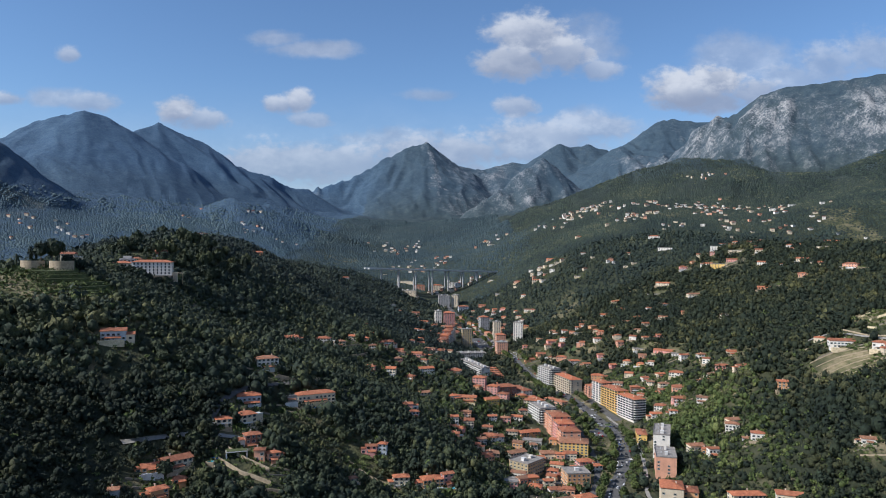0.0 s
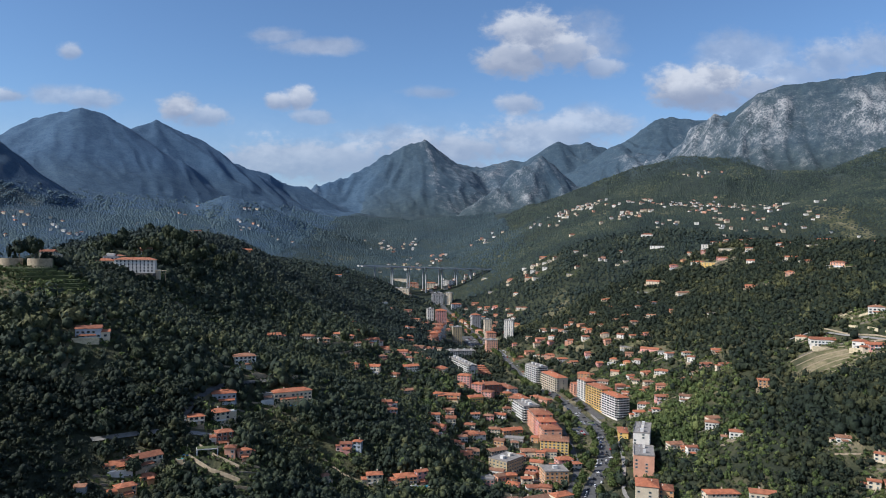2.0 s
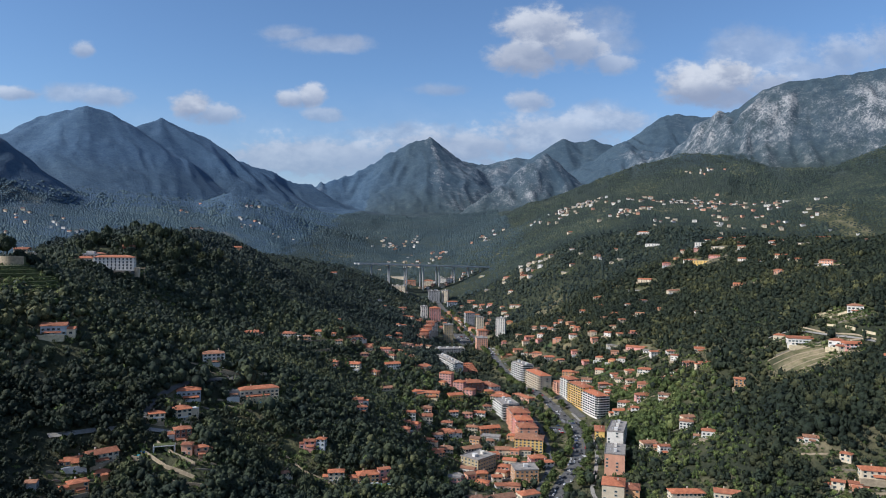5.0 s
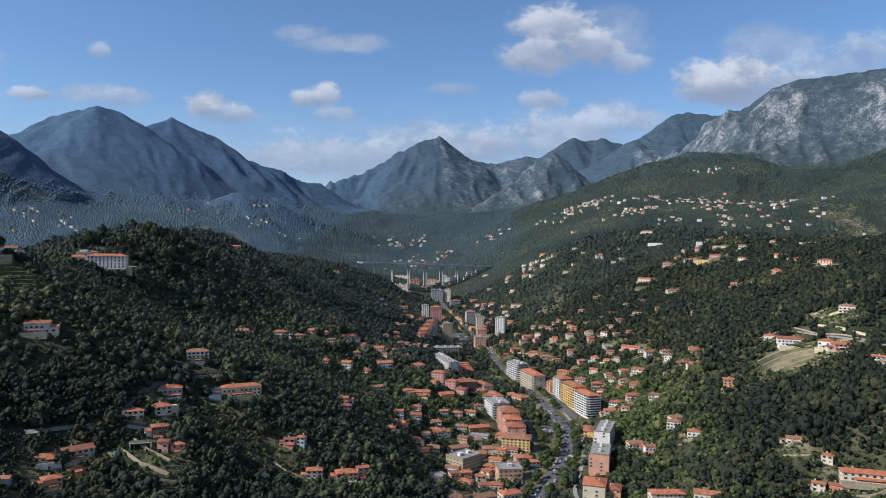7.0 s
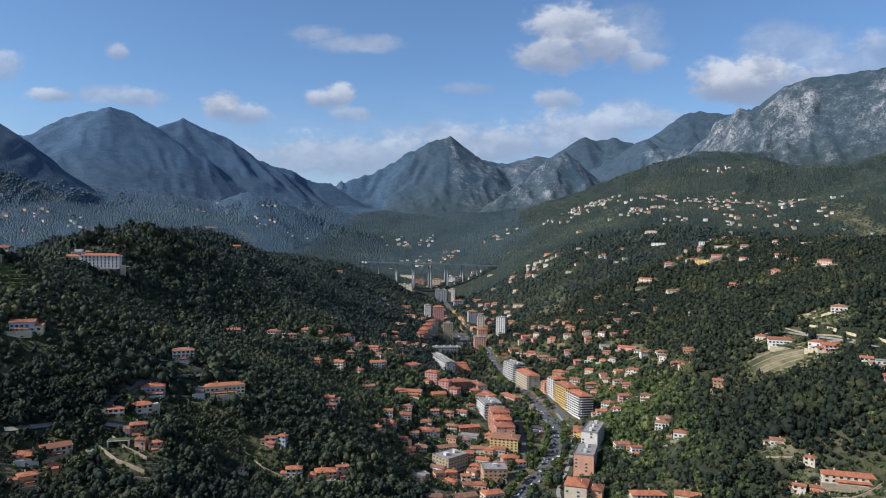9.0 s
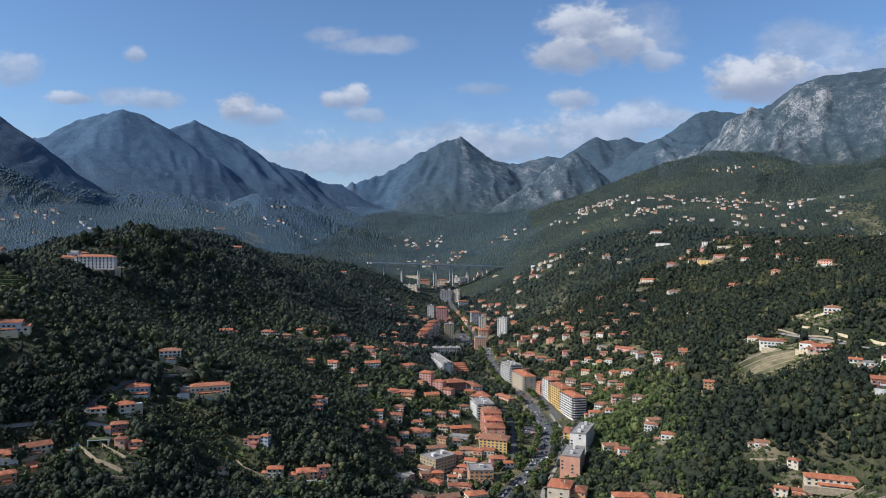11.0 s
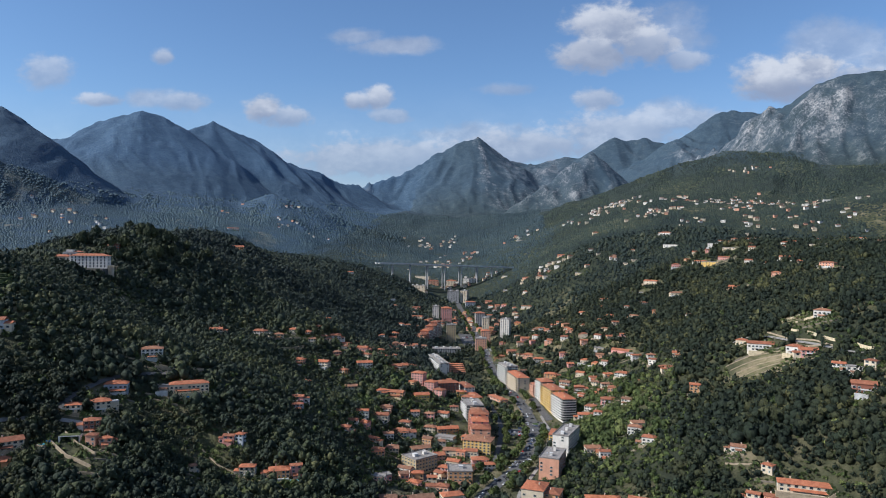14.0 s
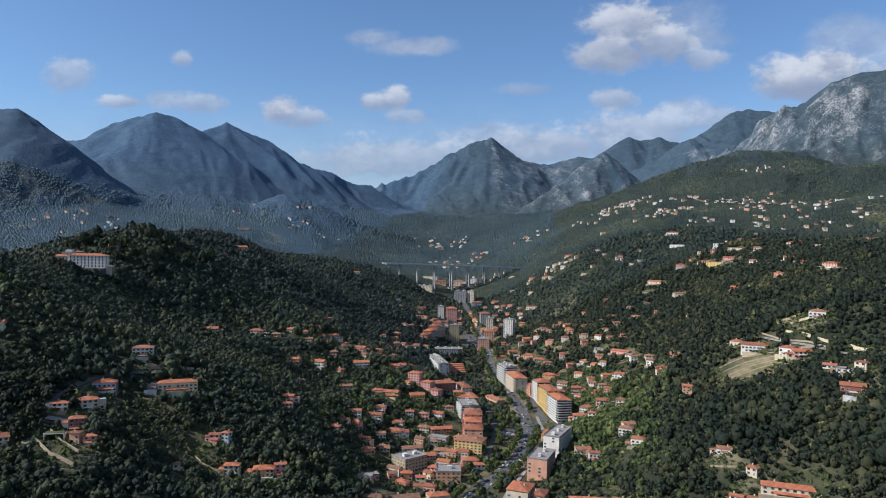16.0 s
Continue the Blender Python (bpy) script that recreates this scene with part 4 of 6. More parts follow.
# villas and houses: east, north, length, depth, storeys, turn, wall, roof
HOUSES = {
    "west_hill_villas": [(-252, 544, 18, 11, 2.5, 20, 8, 0), (-288, 775, 8, 6, 1, 28, 5, 0), (-349, 875, 14, 10, 2, 21, 7, 1), (-151, 612, 18, 11, 3, 26, 0, 1), (-166, 779, 14, 10, 2, 24, 1, 0), (-145, 860, 18, 11, 3, -4, 6, 0), (-115, 900, 13, 9, 2, -9, 1, 0), (-76, 957, 17, 11, 2, 25, 0, 0), (-61, 958, 18, 11, 1, -2, 5, 0), (-34, 952, 14, 10, 2.5, -4, 4, 0), (-122, 1083, 12, 9, 2, 33, 7, 0)],
    "terrace_villas": [(-151, 556, 18, 11, 2.5, 22, 8, 0), (-145, 523, 15, 11, 3, 39, 1, 0), (-155, 506, 11, 8, 2, 25, 1, 0), (-130, 490, 11, 8, 3, 30, 7, 0), (-121, 476, 7, 6, 2.5, 8, 3, 0), (-113, 480, 9, 6, 2, 29, 3, 0), (-170, 456, 18, 11, 2, 46, 1, 0), (-182, 447, 13, 9, 1, 32, 5, 0), (-170, 427, 11, 8, 2, 42, 5, 0), (-164, 444, 9, 7, 1, 37, 5, 0), (-190, 413, 6, 6, 1.5, 15, 6, 1)],
    "long_villa": [(-105, 590, 32, 11, 2.5, 29, 1, 0), (-123, 580, 10, 7, 1.5, 24, 6, 2)],
    "spur_foot_houses": [(-54, 557, 9, 6, 2, 6, 4, 0), (-45, 558, 7, 6, 3, -7, 8, 0), (-62, 512, 8, 6, 2, 32, 1, 1), (-29, 534, 12, 8, 3, 11, 1, 0), (-6, 541, 16, 11, 2, 19, 5, 0), (6, 545, 9, 6, 3, 25, 4, 0), (-22, 837, 15, 10, 2, 17, 1, 1), (-60, 781, 9, 6, 1, 29, 5, 0), (24, 777, 24, 11, 2.5, 0, 1, 0), (15, 688, 6, 6, 1, 19, 5, 0), (60, 605, 13, 9, 2, 0, 4, 2)],
    "valley_west_houses": [(-21, 903, 20, 11, 2, 26, 0, 0), (16, 967, 20, 11, 1.5, 21, 1, 0), (-85, 833, 13, 9, 2, -6, 3, 0), (-66, 860, 21, 11, 2, -6, 1, 0), (31, 844, 22, 11, 2, -9, 5, 0), (15, 843, 13, 9, 1.5, 25, 0, 0), (-32, 666, 11, 7, 2, 7, 4, 0), (-25, 644, 10, 7, 2, 15, 8, 0), (43, 679, 14, 10, 2, -5, 5, 0), (51, 718, 11, 8, 2, 3, 1, 1), (52, 769, 18, 11, 2, -2, 0, 0)],
    "upper_west_houses": [(-65, 1641, 18, 11, 2, -1, 4, 0), (-48, 1501, 22, 11, 2, 9, 1, 0), (-38, 1195, 13, 9, 1.5, 10, 1, 0), (-9, 1404, 11, 8, 2, 22, 1, 0), (3, 1531, 15, 10, 2, 11, 1, 1), (-119, 1613, 15, 11, 1.5, 26, 0, 2), (-233, 1681, 13, 9, 2, 26, 0, 0), (-270, 2203, 11, 7, 1, 31, 0, 2), (-78, 1852, 21, 11, 2, 13, 1, 1), (-109, 2045, 43, 11, 3, -9, 1, 2), (-321, 1210, 19, 11, 2, 35, 5, 0), (-788, 2287, 37, 11, 2, 41, 0, 0)],
    "old_town_houses": [(44, 675, 13, 9, 2, 28, 5, 0), (52, 713, 13, 9, 2, 12, 1, 1), (57, 768, 21, 11, 2, 18, 0, 0), (80, 797, 13, 9, 2, -6, 1, 1), (99, 799, 24, 11, 2, 20, 5, 0), (59, 820, 10, 7, 2, 11, 0, 0), (75, 827, 12, 8, 2, -3, 4, 1), (90, 840, 13, 9, 2, -14, 0, 0), (60, 862, 18, 11, 2.5, 23, 2, 0), (78, 732, 20, 11, 2, 29, 0, 1), (100, 773, 21, 11, 1.5, -13, 6, 2)],
    "old_town_roofs": [(97, 715, 16, 11, 2, 19, 3, 0), (111, 727, 17, 11, 2, 1, 1, 1), (122, 719, 9, 6, 2.5, -12, 3, 0), (132, 721, 13, 9, 2.5, -6, 1, 0), (142, 696, 16, 11, 3, 14, 4, 0), (151, 689, 12, 8, 2, 18, 0, 0), (116, 703, 13, 9, 1.5, -16, 1, 0), (100, 867, 10, 7, 2, 10, 1, 0), (116, 910, 19, 11, 3, -17, 1, 0), (104, 925, 13, 9, 3, 14, 2, 0), (13, 938, 20, 11, 1.5, 2, 1, 0)],
    "south_town_roofs": [(97, 582, 28, 11, 2.5, 24, 3, 1), (124, 602, 18, 11, 2.5, 25, 1, 0), (76, 566, 14, 9, 2, 10, 1, 1), (61, 621, 13, 9, 1.5, 32, 4, 2)],
    "east_foot_houses": [(222, 1013, 17, 11, 3, -11, 5, 0), (240, 967, 14, 10, 2, -23, 0, 1), (256, 936, 13, 9, 2.5, -1, 7, 0), (277, 939, 10, 7, 2, -27, 1, 1), (312, 939, 20, 11, 2, -22, 0, 0), (297, 876, 23, 11, 2.5, -12, 3, 0), (284, 837, 22, 11, 2, -3, 4, 0), (300, 812, 13, 9, 2, -24, 0, 1), (265, 852, 16, 11, 2, -27, 0, 0), (250, 694, 14, 10, 2.5, 9, 1, 1), (256, 683, 7, 6, 1.5, -16, 5, 0), (295, 716, 12, 9, 2.5, 10, 1, 1)],
    "east_villas": [(259, 672, 10, 7, 2.5, 3, 0, 0), (292, 709, 13, 9, 2.5, -21, 0, 1), (297, 662, 12, 9, 2.5, -19, 0, 0), (290, 672, 6, 6, 1, -16, 6, 1), (354, 733, 12, 8, 3, -14, 5, 0), (358, 902, 18, 11, 2, -12, 4, 0), (343, 894, 14, 10, 2, -13, 1, 1), (350, 579, 11, 8, 1.5, -19, 0, 1), (246, 566, 27, 11, 3, 4, 1, 0), (273, 552, 19, 11, 2.5, -18, 1, 0), (347, 531, 9, 6, 2, -29, 1, 0)],
    "east_terrace_villas": [(416, 738, 24, 11, 2.5, -14, 0, 0), (405, 759, 11, 7, 1.5, -34, 1, 0), (437, 705, 14, 10, 2.5, -35, 0, 0), (444, 692, 15, 11, 2, -6, 4, 0), (477, 746, 15, 10, 2.5, -27, 0, 1), (358, 528, 9, 6, 1.5, -25, 3, 0)],
    "far_east_villas": [(363, 550, 8, 6, 2, -41, 1, 0), (445, 631, 10, 7, 2, -28, 0, 0), (448, 610, 12, 8, 2, -21, 0, 2), (460, 608, 9, 6, 2, -47, 1, 0), (444, 585, 17, 11, 2.5, -20, 7, 0)],
    "hillside_houses": [(375, 915, 14, 10, 1.5, -12, 1, 0), (327, 1027, 39, 11, 1.5, -32, 4, 0), (302, 1067, 29, 11, 1, -6, 1, 2), (333, 1003, 16, 11, 1, -15, 0, 2), (249, 1136, 14, 10, 2, 0, 0, 0), (288, 1259, 16, 11, 2.5, -16, 0, 0), (338, 1382, 20, 11, 2, -1, 1, 0), (324, 1291, 16, 11, 1.5, 0, 3, 0), (416, 1342, 25, 11, 2, -35, 1, 0), (395, 1319, 35, 11, 1, -32, 6, 2), (384, 1263, 18, 11, 1, -5, 0, 2)],
    "upper_hillside_houses": [(447, 1255, 30, 11, 1.5, 4, 1, 1), (430, 1062, 15, 11, 1, -29, 6, 2), (497, 1085, 29, 11, 1.5, -23, 3, 0), (544, 1074, 13, 9, 2, -19, 3, 0), (561, 1248, 16, 11, 2, -29, 0, 0), (508, 1362, 28, 11, 2, -23, 0, 0), (517, 1331, 29, 11, 3, -26, 2, 2), (540, 1328, 19, 11, 2, -25, 4, 0), (547, 1416, 27, 11, 3, -14, 0, 2), (560, 1358, 28, 11, 2, -28, 1, 2), (590, 1159, 24, 11, 2, -29, 1, 0), (592, 1115, 17, 11, 1, -12, 1, 0)],
    "ridge_houses": [(607, 1055, 20, 11, 2, -47, 3, 0), (740, 1191, 20, 11, 2, -26, 6, 1), (946, 1732, 32, 11, 2, -16, 0, 0), (678, 1238, 21, 11, 1, -34, 1, 2), (657, 1248, 16, 11, 1.5, -37, 1, 2), (469, 1389, 15, 11, 2, -2, 4, 0), (505, 1618, 31, 11, 2, -26, 0, 2), (516, 1741, 27, 11, 2, -28, 0, 0), (587, 1320, 14, 10, 2, -24, 1, 0), (651, 1303, 10, 7, 2, -15, 5, 0), (713, 1183, 15, 10, 1, -45, 6, 2), (625, 1265, 10, 7, 2, -31, 1, 0)],
    "valley_head_houses": [(280, 1877, 18, 11, 2, -13, 3, 0), (271, 1813, 34, 11, 1, 9, 1, 2), (226, 1705, 27, 11, 2, -7, 1, 0), (245, 1682, 35, 11, 1, 10, 1, 2), (191, 1826, 20, 11, 2, -18, 3, 0), (135, 1982, 19, 11, 1, -9, 0, 2), (173, 2566, 37, 11, 1, 5, 1, 2), (380, 2011, 16, 11, 2, 9, 1, 0), (309, 1614, 23, 11, 1, -10, 1, 2), (143, 1823, 20, 11, 1, -14, 6, 2), (141, 1664, 16, 11, 2, -19, 4, 0), (119, 1663, 13, 9, 2, 0, 0, 0)],
    "north_town_houses": [(211, 1353, 15, 11, 2, -19, 0, 1), (191, 1222, 23, 11, 1.5, 9, 4, 0), (165, 1185, 17, 11, 1.5, 11, 3, 0), (179, 1155, 13, 9, 1.5, -18, 1, 0), (192, 1140, 16, 11, 2, -15, 3, 0), (208, 1111, 18, 11, 2, 7, 0, 0), (147, 1256, 10, 7, 2, 4, 4, 0), (231, 1205, 15, 11, 1, 7, 1, 2), (97, 1785, 17, 11, 2, -7, 3, 0), (252, 1226, 12, 8, 1, -24, 1, 2), (168, 1120, 18, 11, 1.5, -13, 3, 0), (147, 1177, 13, 9, 1.5, 10, 5, 0)],
    "farmhouse": [(384, 528, 42, 11, 2, -14, 1, 0)],
}
# town blocks: east, north, length, depth, height, turn, wall, roof (0 tiles, 1 brown tiles, 2 flat), balconies
BLOCKS = {
    "boulevard_blocks": [(232.5, 867, 36, 16, 26, 108, 0, 0, 1), (221, 903, 38, 16, 27, 108, 2, 0, 1), (211.5, 932, 22, 16, 26, 108, 0, 0, 1), (203, 951, 16, 15, 15, 108, 3, 0, 1), (177, 994, 50, 17, 22, 107, 1, 0, 1), (161, 1063, 36, 17, 25, 112, 0, 2, 1)],
    "west_street_blocks": [(138.6, 765, 20, 20, 18, 96, 3, 0, 1), (136.5, 785, 20, 18, 21, 96, 4, 0, 1), (134.5, 805, 20, 20, 24, 96, 3, 0, 1), (132.4, 825, 20, 17, 21, 96, 3, 1, 1), (123, 862, 36, 20, 18, 105, 0, 2, 1), (138.5, 736, 29, 20, 14, -10, 2, 1, 0), (84, 686, 27, 22, 13, 48, 9, 2, 0), (126, 657, 22, 20, 13, 8, 5, 2, 0)],
    "east_street_blocks": [(227, 726, 44, 16, 21, 72, 0, 2, 0), (211, 663, 34, 18, 19, 76, 3, 2, 0), (194, 592, 22, 18, 16, 76, 1, 0, 0), (209, 590, 16, 12, 10, 76, 5, 0, 0), (218, 770, 24, 10, 9, 80, 2, 0, 0)],
    "pink_blocks": [(49, 915, 16, 13, 15, -15, 4, 0, 0), (66, 908, 14, 12, 12, -20, 4, 0, 0), (78, 898, 14, 11, 9, -25, 4, 0, 0), (82, 942, 30, 18, 12, 20, 7, 0, 0), (107, 956, 36, 14, 13, 113, 0, 0, 0), (121, 917, 30, 13, 10, 110, 2, 0, 0), (151, 935, 34, 10, 6, 122, 3, 0, 0)],
    "north_blocks": [(51, 1112, 90, 14, 17, 109, 0, 2, 1), (50, 1240, 48, 24, 9, 12, 6, 2, 0), (45, 1365, 18, 16, 34, 8, 9, 2, 0), (-1, 1290, 26, 16, 15, 80, 3, 0, 1), (4, 1317, 26, 16, 21, 80, 7, 0, 1), (9, 1345, 26, 16, 27, 80, 7, 0, 1), (13, 1373, 26, 16, 31, 80, 7, 0, 1)],
    "upper_town_blocks": [(-95, 1856, 44, 16, 13, -8, 1, 2, 0), (-70, 1985, 30, 14, 12, 5, 3, 0, 0), (-20, 1990, 26, 14, 14, 0, 1, 0, 0), (30, 2010, 34, 14, 12, -6, 0, 2, 0), (12, 1580, 20, 24, 33, 98, 4, 0, 0), (-12, 1582, 20, 14, 31, 98, 0, 2, 0), (1, 1850, 30, 16, 29, 5, 6, 2, 0), (30, 1858, 22, 18, 29, 80, 1, 2, 0), (50, 1800, 26, 15, 14, 10, 8, 0, 0), (108, 1432, 14, 16, 38, 5, 1, 2, 0), (149, 1402, 18, 18, 37, -12, 0, 2, 0)],
    "car_park_blocks": [(107, 1292, 20, 22, 22, 6, 3, 2, 0), (111, 1375, 18, 18, 25, 6, 3, 0, 0), (89, 1552, 20, 20, 30, 10, 6, 0, 0), (80, 1098, 30, 6, 6, 12, 5, 0, 0), (78, 1109, 30, 6, 6, 12, 5, 0, 0), (76, 1120, 30, 6, 6, 12, 5, 0, 0), (74, 1131, 30, 6, 6, 12, 5, 0, 0), (72, 1142, 30, 6, 6, 12, 5, 0, 0)],
}

# ---- building parts ----
def boxes(*rows):
    """Corners and faces of boxes (x0, x1, y0, y1, z0, z1)."""
    verts, faces = [], []
    for x0, x1, y0, y1, z0, z1 in rows:
        k = len(verts)
        verts += [(x0, y0, z0), (x1, y0, z0), (x1, y1, z0), (x0, y1, z0), (x0, y0, z1), (x1, y0, z1), (x1, y1, z1), (x0, y1, z1)]
        faces += [[k + i for i in f] for f in ((0, 3, 2, 1), (4, 5, 6, 7), (0, 1, 5, 4), (1, 2, 6, 5), (2, 3, 7, 6), (3, 0, 4, 7))]
    return verts, faces


def mesh_data(name, geo, mats, slots=None):
    me = bpy.data.meshes.new(name)
    me.from_pydata(geo[0], [], geo[1])
    for m in mats if isinstance(mats, (list, tuple)) else [mats]:
        me.materials.append(m)
    if slots:
        me.polygons.foreach_set("material_index", slots)
    me.update()
    return me


def part(name, geo, mat, parent, label="", at=None):
    """A mesh part under its thing; geo is corners and faces, or a finished mesh."""
    ob = new(name, geo if isinstance(geo, bpy.types.Mesh) else mesh_data(name, geo, mat))
    ob.parent = parent
    if at is not None:
        ob.matrix_basis = at
    return tagged(ob, label)


def thing(name, m, label, category, group=""):
    ob = new(name)
    ob.empty_display_size = 0.5
    ob.matrix_basis = m
    return tagged(ob, label, category, group)


def window_mesh(w, h, side, proud=0.12):
    """A framed pane set back in its surround, with shutters folded to its sides where side is wide."""
    x0, x1, z0, z1 = -w / 2 - side, w / 2 + side, -h / 2 - .1, h / 2 + .1
    a, b, c, e = -w / 2, w / 2, -h / 2, h / 2
    v = [(x0, .02, z0), (x1, .02, z0), (x1, .02, z1), (x0, .02, z1), (x0, -proud, z0), (x1, -proud, z0), (x1, -proud, z1), (x0, -proud, z1),
         (a, -proud, c), (b, -proud, c), (b, -proud, e), (a, -proud, e), (a, -.01, c), (b, -.01, c), (b, -.01, e), (a, -.01, e)]
    f = [[0, 1, 5, 4], [1, 2, 6, 5], [2, 3, 7, 6], [3, 0, 4, 7], [4, 5, 9, 8], [5, 6, 10, 9], [6, 7, 11, 10], [7, 4, 8, 11], [8, 9, 13, 12], [9, 10, 14, 13], [10, 11, 15, 14], [11, 8, 12, 15], [12, 13, 14, 15]]
    k = 2 if side > 0.3 else 0
    return mesh_data("window", (v, f), [FRAME, GLASS, SHUTTER], [0, k, 0, k, 0, k, 0, k, 0, 0, 0, 0, 1])


WINDOW = window_mesh(1.15, 1.6, 0.55)
TALL_WINDOW = window_mesh(1.5, 2.3, 0.12)
WIDE_WINDOW = window_mesh(2.2, 1.7, 0.1)
DOOR_WINDOW = window_mesh(2.9, 2.2, 0.1)
GLAZED_FRONT = window_mesh(5.0, 2.3, 0.15)
DOOR = mesh_data("door", boxes((-.55, .55, -.1, .02, 0, 2.1), (-.65, .65, -.06, .0, 0, 2.2), (.3, .42, -.16, -.1, 1.0, 1.06)), [SHUTTER, FRAME, METAL], [0] * 6 + [1] * 6 + [2] * 6)
CHIMNEY = mesh_data("chimney", boxes((-.4, .4, -.4, .4, -1.4, 1.0), (-.5, .5, -.5, .5, 1.0, 1.12), (-.25, .25, -.25, .25, 1.12, 1.35)), [WALLS[1], CONCRETE, TILES[0]], [0] * 6 + [1] * 6 + [2] * 6)


def hip_roof(w, d, over=0.55, pitch=0.36, gable=False):
    """A pitched roof with eaves 0.22 thick; z = 0 at the wall's top; ridge along x."""
    a, b = w / 2 + over, d / 2 + over
    r = b * pitch
    e = 0 if gable else min(a * 0.95, b)
    low, top = -over * pitch * 0.5 - 0.12, r
    v = [(-a, -b, low), (a, -b, low), (a, b, low), (-a, b, low), (-a, -b, low + .22), (a, -b, low + .22), (a, b, low + .22), (-a, b, low + .22), (-a + e, 0, top + low + .22), (a - e, 0, top + low + .22)]
    f = [[3, 2, 1, 0], [0, 1, 5, 4], [1, 2, 6, 5], [2, 3, 7, 6], [3, 0, 4, 7], [4, 5, 9, 8], [6, 7, 8, 9], [5, 6, 9], [7, 4, 8]]
    return v, f


def box_walls(w, d, h, sunk):
    return boxes((-w / 2, w / 2, -d / 2, d / 2, -sunk, h), (-w / 2 - .12, w / 2 + .12, -d / 2 - .12, d / 2 + .12, -sunk, 0.5))


SIDES = [(0, -1, 0), (1, 0, 90), (0, 1, 180), (-1, 0, 270)]


def facing(x, y, rot, need=0.12):
    """The sides of a building, in its own turn, that face the camera's path."""
    out = []
    for nx, ny, turn in SIDES:
        a = radians(rot)
        gx_, gy_ = nx * math.cos(a) - ny * math.sin(a), nx * math.sin(a) + ny * math.cos(a)
        best = max((gx_ * (ex - x) + gy_ * (0 - y)) / math.hypot(ex - x, y) for ex in (0, 206))
        if best > need:
            out.append((nx, ny, turn))
    return out


def on_side(nx, ny, turn, w, d, along, z, out=0.0):
    off = (w if nx else d) / 2 + out
    if nx == 0:
        p = (along * (1 if ny < 0 else -1), ny * off, z)
    else:
        p = (nx * off, along * (1 if nx > 0 else -1), z)
    return pose(*p, 0, 0, turn)


def footing(x, y, w, d, rot):
    a = radians(rot)
    xs, ys = [], []
    for sx, sy in ((-1, -1), (1, -1), (1, 1), (-1, 1), (0, 0)):
        lx, ly = sx * w / 2, sy * d / 2
        xs.append(x + lx * math.cos(a) - ly * math.sin(a)); ys.append(y + lx * math.sin(a) + ly * math.cos(a))
    z = land(np.array(xs), np.array(ys))[0]
    return float(z.min()), float(z.max()), float(z[:2].mean())


def walls_with_panes(w, d, h, sunk, panes):
    """Walls of a far building with its panes and their frames let into the one mesh."""
    v, f = box_walls(w, d, h, sunk)
    slots = [0] * len(f)
    for m, pw, ph in panes:
        for slot, e, out in ((1, 0.14, 0.05), (2, 0.0, 0.09)):
            gv, gf = boxes((-pw / 2 - e, pw / 2 + e, -out, .02, -ph / 2 - e, ph / 2 + e))
            k = len(v)
            v += [tuple(m @ Vector(p)) for p in gv]
            f += [[k + q for q in face] for face in gf]
            slots += [slot] * len(gf)
    return v, f, slots


def porch_geo(w, out, h):
    """A lean-to porch: posts, a sloping tiled roof and a low parapet."""
    v, f = boxes((-w / 2, -w / 2 + .3, -out, -out + .3, -3, h - .5), (w / 2 - .3, w / 2, -out, -out + .3, -3, h - .5), (-w / 2, w / 2, -out, -out + .15, -3, .9))
    k = len(v)
    a, b = w / 2 + .3, out + .4
    v += [(-a, -b, h - .6), (a, -b, h - .6), (a, .05, h + .3), (-a, .05, h + .3), (-a, -b, h - .4), (a, -b, h - .4), (a, .05, h + .5), (-a, .05, h + .5)]
    f += [[k + q for q in face] for face in ((3, 2, 1, 0), (4, 5, 6, 7), (0, 1, 5, 4), (1, 2, 6, 5), (2, 3, 7, 6), (3, 0, 4, 7))]
    return v, f, [0] * 18 + [1] * 6


